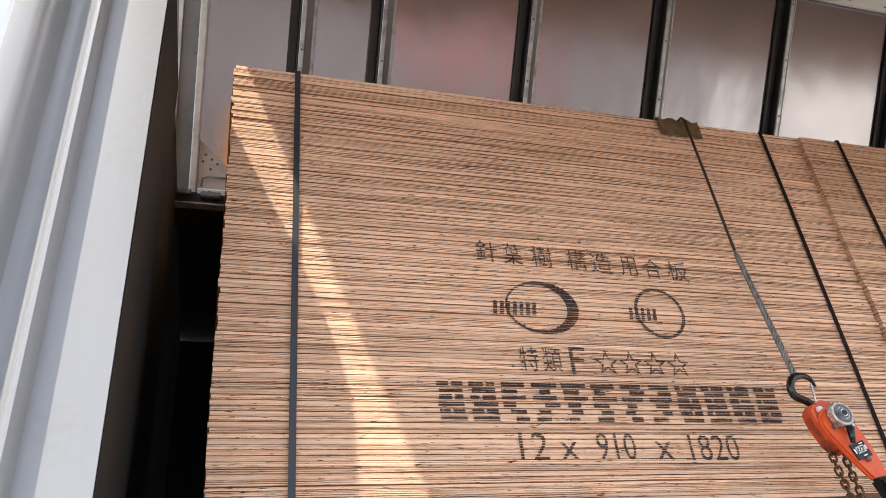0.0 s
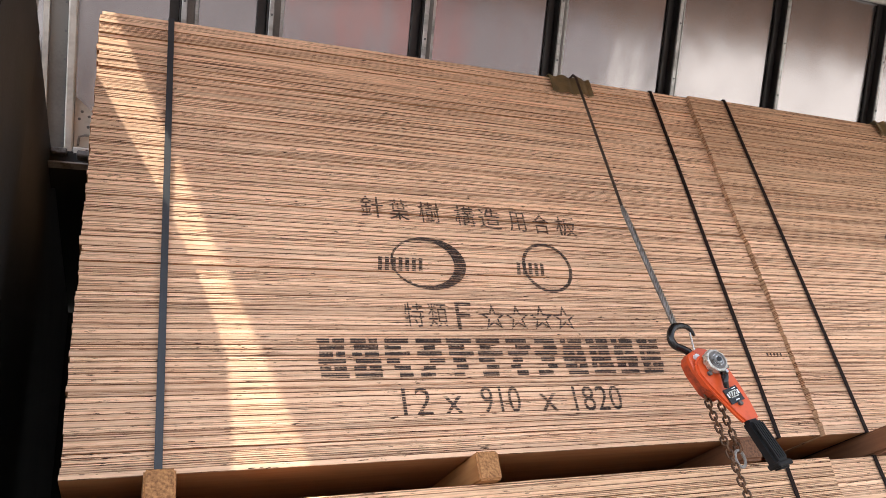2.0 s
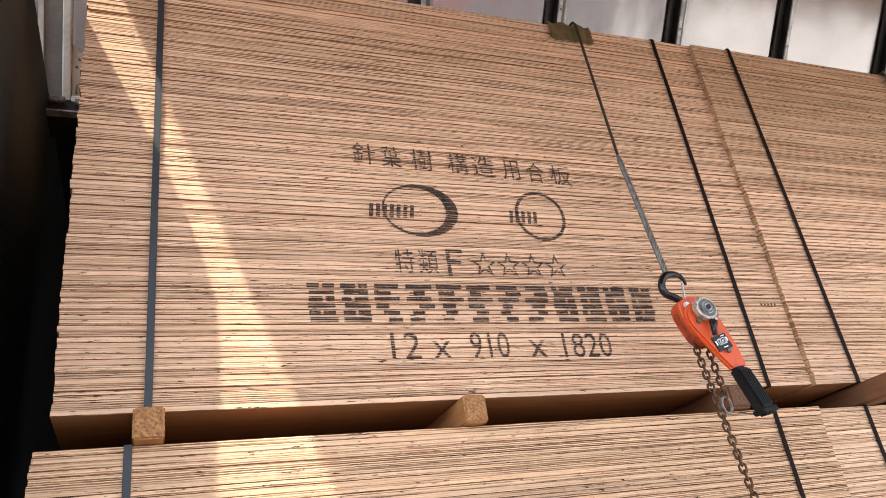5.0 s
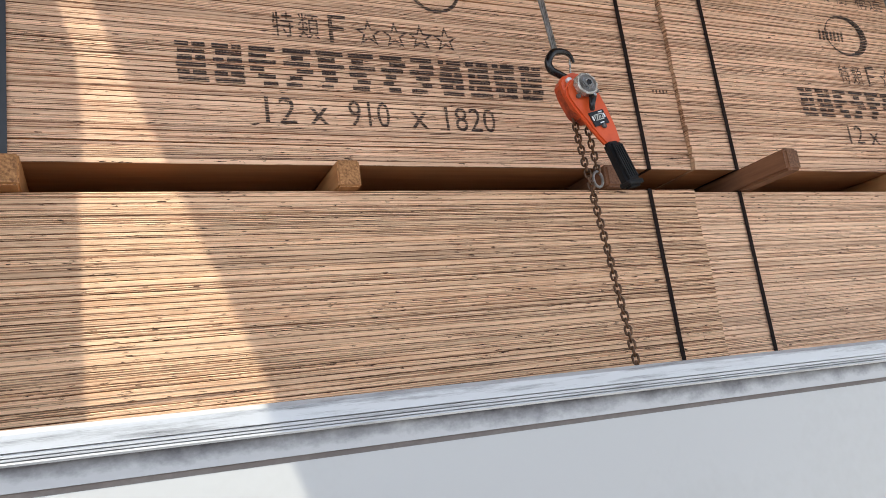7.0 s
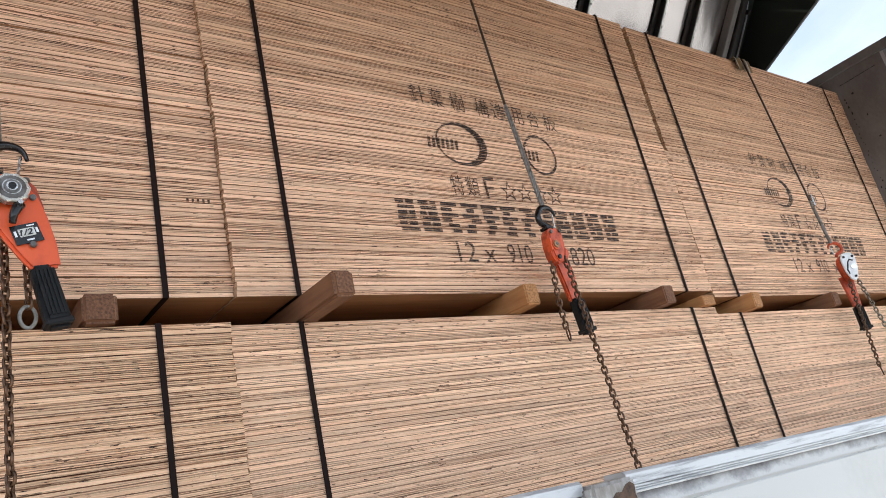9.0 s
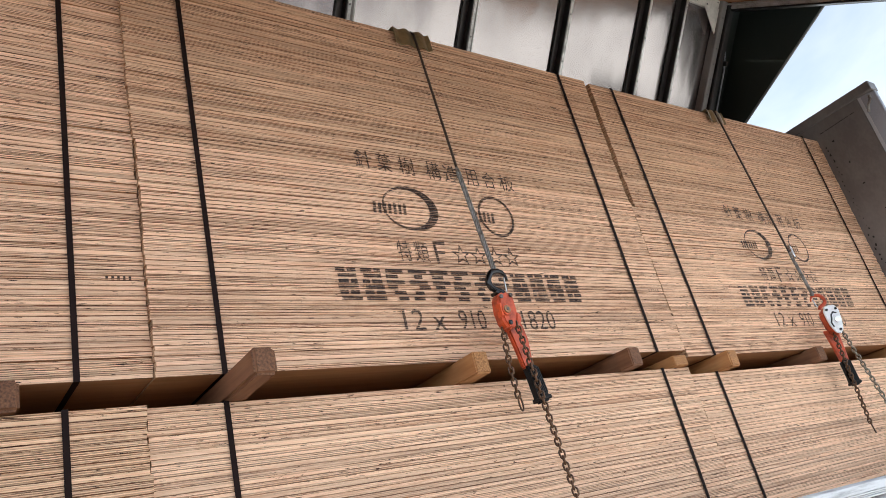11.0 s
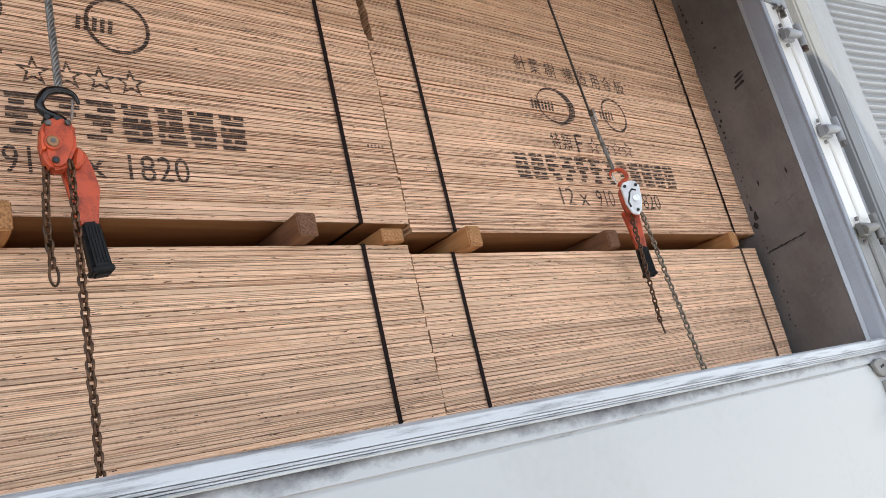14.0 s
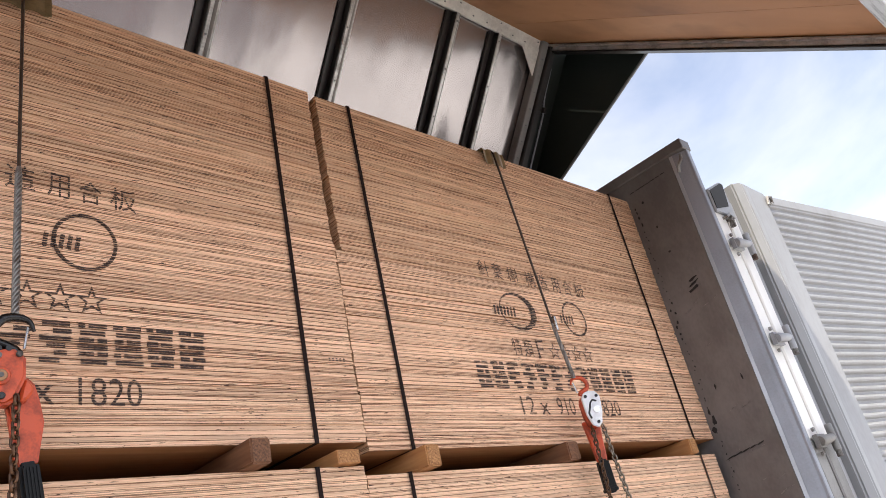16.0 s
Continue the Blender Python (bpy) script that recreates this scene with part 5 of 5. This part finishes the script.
# wire ropes over the load
def rope_set(x, end, top_z, joint, wire=0.0042, strands=0.0031):
    rope = thing("wire_rope", (x, 1.48, top_z), "dark steel wire rope over the load, doubled and laid below", "wire rope", "lashing ropes")
    top = Vector((x + 0.006, 1.474, top_z - 0.012))
    mid = Vector((x, joint[0], joint[1]))
    bm = bmesh.new()
    over = [Vector((x + 0.012, 2.45, 2.2)), Vector((x + 0.012, 2.45, top_z - 0.02)), Vector((x + 0.012, 2.43, top_z + 0.012)), Vector((x + 0.012, 1.9, top_z + 0.010)), Vector((x + 0.008, 1.51, top_z + 0.013)), Vector((x + 0.006, 1.484, top_z + 0.006)), top]
    tube(bm, over + line(top, mid, 10)[1:], wire, 7)
    part("wire", bm, ROPE_DARK, rope, "thin dark wire")
    bm = bmesh.new()
    foot = Vector(end)
    axis = (foot - mid).normalized()
    across = axis.cross(Vector((0, 1, 0))).normalized()
    out = axis.cross(across)
    turns, steps = (foot - mid).length / 0.062, int((foot - mid).length / 0.0042)
    for strand in range(5):
        pts = []
        for k in range(steps + 1):
            a = 2 * math.pi * (turns * k / steps + strand / 5)
            r = 1.6 * strands * min(1.0, 0.35 + k / 8)
            pts.append(mid.lerp(foot, k / steps) + across * r * math.cos(a) + out * r * math.sin(a))
        tube(bm, pts, strands, 6)
    part("laid_rope", bm, ROPE, rope, "grey laid rope, doubled", True)
    return rope


rope_set(1.432, (1.428, 1.388, 2.280), 3.19, (1.445, 2.67))
rope_set(2.838, (2.828, 1.394, 2.246), 3.186, (1.440, 2.62))
rope_set(4.574, (4.606, 1.424, 2.196), 3.180, (1.425, 2.40), 0.0045, 0.0028)
bm = bmesh.new()
tube(bm, line((4.585, 1.421, 2.425), (4.580, 1.418, 2.37), 4), 0.009, 8)
part("ferrule", bm, CHROME, thing("rope_ferrule", (4.58, 1.42, 2.40), "bright pressed ferrule on the wire rope", "ferrule"))
for x, top_z, y, size in ((1.427, 3.19, 1.5, 1.0), (2.838, 3.186, 1.485, 1.0), (4.585, 3.180, 1.487, 0.82)):
    guard = thing("edge_protector", (x, y, top_z), "bronzed ridged metal edge protector under the rope", "edge protector", "edge protectors")
    bm = bmesh.new()
    n, half = 40, 0.074 * size
    prof = []
    for k in range(n + 1):
        u = -half + 2 * half * k / n
        wave = 0.5 + 0.5 * math.cos(2 * math.pi * (u / size - 0.032) / 0.055)
        lift = 0.0040 + 0.0080 * size * wave ** 0.7 * (0.75 if u < -0.05 * size else 1.0)
        prof.append((x + u, lift))
    faces = []
    for gap in (0.0, 0.002):
        rows = []
        for place in range(5):
            row = []
            for u, lift in prof:
                f = lift - gap
                row.append(bm.verts.new(((u, y - f, top_z - 0.064), (u, y - f, top_z - 0.012), (u, y - f * 0.72, top_z + f * 0.72), (u, y + 0.012, top_z + f), (u, y + 0.07, top_z + f))[place]))
            rows.append(row)
        for p, q in zip(rows, rows[1:]):
            for k in range(n):
                bm.faces.new((p[k], p[k + 1], q[k + 1], q[k]))
        faces.append(rows)
    rim = [[r[0][k] for k in range(n + 1)] + [r[i][n] for i in range(1, 5)] + [r[4][k] for k in range(n - 1, -1, -1)] + [r[i][0] for i in range(3, 0, -1)] for r in faces]
    for k in range(len(rim[0])):
        j = (k + 1) % len(rim[0])
        bm.faces.new((rim[0][k], rim[0][j], rim[1][j], rim[1][k]))
    part("plate", bm, BRASS, guard)


# ---- plywood bundles ----
def strap(parent, x, y, z0, z1, mat, stand=0.0035, width=0.0125, words="", y_top=None, y_back=0.915):
    bm = bmesh.new()
    t, f, yt, yb = 0.0012, y - stand, (y if y_top is None else y_top) - stand, y + y_back
    zm = 2.66 if y_top is not None else (z0 + z1) / 2
    ring = [(f, z0 - 0.001), (f, zm), (yt, zm + 0.02), (yt, z1 + 0.0015), (yb, z1 + 0.0015), (yb, z0 - 0.001)]
    inner = [(f + t, z0 - 0.001 + t), (f + t, zm), (yt + t, zm + 0.02), (yt + t, z1 + 0.0015 - t), (yb - t, z1 + 0.0015 - t), (yb - t, z0 - 0.001 + t)]
    for k in range(6):
        j = (k + 1) % 6
        prism(bm, [ring[k], ring[j], inner[j], inner[k]], "x", x - width / 2, x + width / 2)
    bmesh.ops.remove_doubles(bm, verts=bm.verts, dist=0.0001)
    part("strap", bm, mat, parent, words)


def star(cx, cz, r, y):
    bm = bmesh.new()
    outer = [(r * (1 if k % 2 == 0 else 0.40) * math.sin(math.pi * k / 5), r * (1 if k % 2 == 0 else 0.40) * math.cos(math.pi * k / 5)) for k in range(10)]
    a = [bm.verts.new((cx + u, y, cz + w)) for u, w in outer]
    b = [bm.verts.new((cx + u * 0.64, y, cz + w * 0.64)) for u, w in outer]
    for k in range(10):
        j = (k + 1) % 10
        bm.faces.new((a[k], a[j], b[j], b[k]))
    return bm


def ring_mark(cx, cz, rx, rz, inner_x, inner_rx, inner_rz, y):
    bm = bmesh.new()
    n = 48
    a = [bm.verts.new((cx + rx * math.cos(2 * math.pi * k / n), y, cz + rz * math.sin(2 * math.pi * k / n))) for k in range(n)]
    b = [bm.verts.new((inner_x + inner_rx * math.cos(2 * math.pi * k / n), y, cz + inner_rz * math.sin(2 * math.pi * k / n))) for k in range(n)]
    for k in range(n):
        j = (k + 1) % n
        bm.faces.new((a[k], a[j], b[j], b[k]))
    return bm


def flat_bars(shapes, y):
    bm = bmesh.new()
    for cx, cz, w, h, tilt in shapes:
        bm.faces.new([bm.verts.new((px, y, pz)) for px, pz in rect(cx, cz, w, h, tilt)])
    return bm


def stencil(bundle, x0, dz, y, slope=0.0):
    """The printed stencil: x0 is its left end; all as stamped across the sheets."""
    X = lambda v: v - 0.544 + x0

    def stamp(name, bm, label=""):
        for v in bm.verts:
            v.co.y += slope * (v.co.x - x0)
        part(name, bm, INK, bundle, label)

    for word, left, right in (("針", 0.688, 0.747), ("葉", 0.762, 0.814), ("樹", 0.840, 0.898), ("構", 0.939, 0.996), ("造", 1.007, 1.071), ("用", 1.095, 1.144), ("合", 1.165, 1.217), ("板", 1.236, 1.301)):
        stamp("lettering", lettering(word, X(left), X(right), 2.617 + dz, 2.680 + dz, y, -2.2, 0.002, X(0.688)), "stencilled black lettering")
    for word, left, right in (("特", 0.764, 0.812), ("類", 0.822, 0.872)):
        stamp("lettering", lettering(word, X(left), X(right), 2.319 + dz, 2.383 + dz, y, -0.6, 0.002, X(0.764)), "stencilled black lettering")
    stamp("lettering", flat_bars([(X(0.899), 2.350 + dz, 0.0095, 0.072, 0), (X(0.920), 2.3815 + dz, 0.034, 0.0095, 0), (X(0.917), 2.351 + dz, 0.028, 0.0090, 0)], y), "stencilled black lettering")
    for k in range(4):
        stamp("star", star(X(0.991) + 0.0665 * k, 2.346 + dz, 0.037, y))
    stamp("lettering", lettering("12 x", X(0.731), X(0.872), 2.110 + dz, 2.172 + dz, y, -0.4, -0.002), "stencilled black lettering")
    stamp("lettering", lettering("910", X(0.920), X(1.018), 2.108 + dz, 2.171 + dz, y, -0.4, -0.002), "stencilled black lettering")
    stamp("lettering", lettering("x", X(1.070), X(1.114), 2.108 + dz, 2.150 + dz, y, -0.4, -0.002), "stencilled black lettering")
    stamp("lettering", lettering("1820", X(1.161), X(1.295), 2.105 + dz, 2.167 + dz, y, -0.4, -0.002), "stencilled black lettering")
    stamp("printed_mark", ring_mark(X(0.846), 2.492 + dz, 0.099, 0.074, X(0.833), 0.080, 0.064, y), "stencilled oval mark, thick on one side")
    stamp("printed_mark", ring_mark(X(1.178), 2.493 + dz, 0.073, 0.074, X(1.178), 0.064, 0.065, y), "stencilled round mark")
    for cx, n, step in ((0.720, 7, 0.0172), (1.092, 5, 0.0172)):
        for k in range(n):
            stamp("printed_bar", flat_bars([(X(cx) + step * k, 2.486 + dz, 0.0098, 0.037, -8)], y - 0.0004))
    # the maker's name as plain bars: twelve blocks, each a stack of short level bars of uneven length
    rnd, n = random.Random(11), 0
    for k in range(12):
        left, low_z, dense = X(0.552) + 0.0758 * k, 2.199 + dz, k in (0, 1, 8, 9, 10, 11)
        for r in range(6):
            z, bars = low_z + 0.0164 * r + 0.004, []
            if dense:
                cut = rnd.uniform(0.30, 0.62)
                bars = [(rnd.uniform(0.0, 0.08), cut - 0.05), (cut + 0.05, rnd.uniform(0.90, 1.0))] if r % 2 else [(rnd.uniform(0.0, 0.12), rnd.uniform(0.88, 1.0))]
            else:
                a = rnd.uniform(0.0, 0.45)
                bars = [(a, min(1.0, a + rnd.uniform(0.38, 0.62)))] if r not in (3, 5) else [(rnd.uniform(0.0, 0.1), rnd.uniform(0.86, 1.0))]
            for u0, u1 in bars:
                shape = (left + 0.0675 * (u0 + u1) / 2, z, 0.0675 * (u1 - u0), rnd.uniform(0.0098, 0.0122), 0)
                stamp("printed_bar", flat_bars([shape], y - 0.0001 * (n % 6)), "stencilled maker's name as plain bars" if n == 0 else "")
                n += 1


def sheet_mesh(name, length, chamfer, edge):
    bm = bmesh.new()
    c, t = chamfer, 0.01195
    prism(bm, [(c, 0), (0.91, 0), (0.91, t), (c, t), (0, t - c * 0.8), (0, c * 0.8)], "x", 0, length)
    bmesh.ops.recalc_face_normals(bm, faces=bm.faces)
    for f in bm.faces:
        f.material_index = 1 if abs(f.normal.z) > 0.95 else 2 if abs(f.normal.x) > 0.95 else 0
    me = bpy.data.meshes.new(name)
    bm.to_mesh(me)
    bm.free()
    for mat in (edge, VENEER, PLY_END):
        me.materials.append(mat)
    return me


SHEETS = [sheet_mesh("sheet", 1.82, c, PLY) for c in (0.0008, 0.0014, 0.0022)]
YELLOW_SHEETS = [sheet_mesh("sheet", 1.82, c, PLY_YELLOW) for c in (0.0008, 0.0014, 0.0022)]
GOLD_SHEETS = [sheet_mesh("sheet", 1.82, c, PLY_GOLD) for c in (0.0008, 0.0014, 0.0022)]
LOW_SHEETS = [sheet_mesh("sheet", 1.82, c, PLY_LOW) for c in (0.0008, 0.0014, 0.0022)]
LONG = [sheet_mesh("sheet", 1.85, c, PLY_LOW) for c in (0.0008, 0.0014, 0.0022)]


def bundle(x0, y, z0, count, seed, words, meshes, shift=None, stretch=None, upper=None, pitch=0.012):
    b = thing("plywood_bundle", (x0, y, z0), words, "plywood stack", "plywood bundles on the truck")
    rnd = random.Random(seed)
    run_x, run_y, z = 0.0, 0.0, 0.0
    thick = [rnd.uniform(0.93, 1.07) for k in range(count)]
    grow = count / sum(thick) * pitch / 0.012
    for k in range(count):
        if rnd.random() < 0.16:
            run_x, run_y = rnd.uniform(-0.0022, 0.0022), rnd.uniform(0.0, 0.0014)
        ob = new("sheet", rnd.choice(upper if upper and k > 49 else meshes))
        ob.parent = b
        dx, dy, turn = (shift(k) if shift else (0.0, 0.0, 0.0))
        ob.rotation_euler.z = turn
        ob.scale = (stretch(k) if stretch else 1.0, 1.0, thick[k] * grow)
        ob.location = (run_x + rnd.uniform(-0.0020, 0.0020) + dx, run_y + rnd.uniform(0.0, 0.0012) + dy + (0.0035 if rnd.random() < 0.035 else 0.0), z)
        z += 0.012 * thick[k] * grow
    return b


def ragged_top(k):
    # the front corner of the first bundle is knocked askew near its top
    return (0.002 * math.sin(k * 1.7) - 0.001 if k > 83 else 0.0, 0.003 if k in (84, 88, 91, 94) else 0.0, 0.0)


b1 = bundle(0.070, 1.500, UPPER_Z, 98, 21, "tall stack of pale plywood sheets with stencilled edges and straps", SHEETS, ragged_top)
b2 = bundle(1.891, 1.486, UPPER_Z + DROP[1], 98, 22, "tall stack of pale stencilled plywood sheets standing slightly proud", SHEETS, lambda k: (-0.003 if k > 49 else 0.002, 0.0, 0.0065), None, GOLD_SHEETS)
b3 = bundle(3.720, 1.500, UPPER_Z + DROP[2], 99, 23, "tall stack of pale stencilled plywood sheets beside the rear post", SHEETS, lambda k: (0.019, 0.0, 0.0) if k > 50 else (-0.003, 0.0, 0.0), lambda k: 1.013 if k > 50 else 1.024, GOLD_SHEETS, 0.01206)
l1 = bundle(0.046, 1.497, LOWER_TOP - 0.96, 80, 24, "lower stack of pale plywood sheets half hidden by the gate", YELLOW_SHEETS, lambda k: (0.0, 0.0, -0.008))
l2 = bundle(1.869, 1.493, LOWER_TOP - 0.96 + DROP[1], 80, 25, "lower stack of pale plywood sheets half hidden by the gate", LOW_SHEETS)
l3 = bundle(3.698, 1.500, LOWER_TOP - 0.96 + DROP[2], 80, 26, "lower stack of pale plywood sheets beside the rear post", LONG)
TOP = UPPER_Z + 98 * 0.012
strap(b1, 0.236, 1.500, UPPER_Z, TOP, STRAP_GREY, 0.006, 0.0148, "slate-grey plastic strap")
strap(b1, 1.741, 1.500, UPPER_Z, TOP, STRAP)
strap(b2, 2.040, 1.486, UPPER_Z + DROP[1], TOP + DROP[1], STRAP)
strap(b2, 3.552, 1.4965, UPPER_Z + DROP[1], TOP + DROP[1], STRAP)
strap(b3, 3.872, 1.500, UPPER_Z + DROP[2], TOP + DROP[2] + 0.018, STRAP, 0.004)
strap(b3, 5.415, 1.500, UPPER_Z + DROP[2], TOP + DROP[2] + 0.018, STRAP, 0.004, 0.011)
low = LOWER_TOP - 0.96
strap(l1, 0.204, 1.497, low, LOWER_TOP, STRAP_GREY, 0.004, 0.0148, "slate-grey plastic strap")
strap(l1, 1.714, 1.4838, low, LOWER_TOP, STRAP)
strap(l2, 2.037, 1.493, low + DROP[1], LOWER_TOP + DROP[1], STRAP)
strap(l2, 3.540, 1.493, low + DROP[1], LOWER_TOP + DROP[1], STRAP)
strap(l3, 3.843, 1.500, low + DROP[2], LOWER_TOP + DROP[2], STRAP)
strap(l3, 5.421, 1.500, low + DROP[2], LOWER_TOP + DROP[2], STRAP_BROWN, 0.0035, 0.011, "brown strap")
for b, x, z, y in ((b1, 1.835, 2.245, 1.4985), (b2, 3.655, 2.239, 1.4960)):
    for k in range(5):
        part("printed_bar", flat_bars([(x - 0.024 + 0.012 * k, z, 0.0055, 0.009, 0)], y), INK, b, "small faint stamped mark" if k == 0 else "")
stencil(b1, 0.544, 0.0, 1.4990)
stencil(b2, 2.361, -0.006, 1.4880, 0.0065)
stencil(b3, 4.195, -0.020, 1.4990)
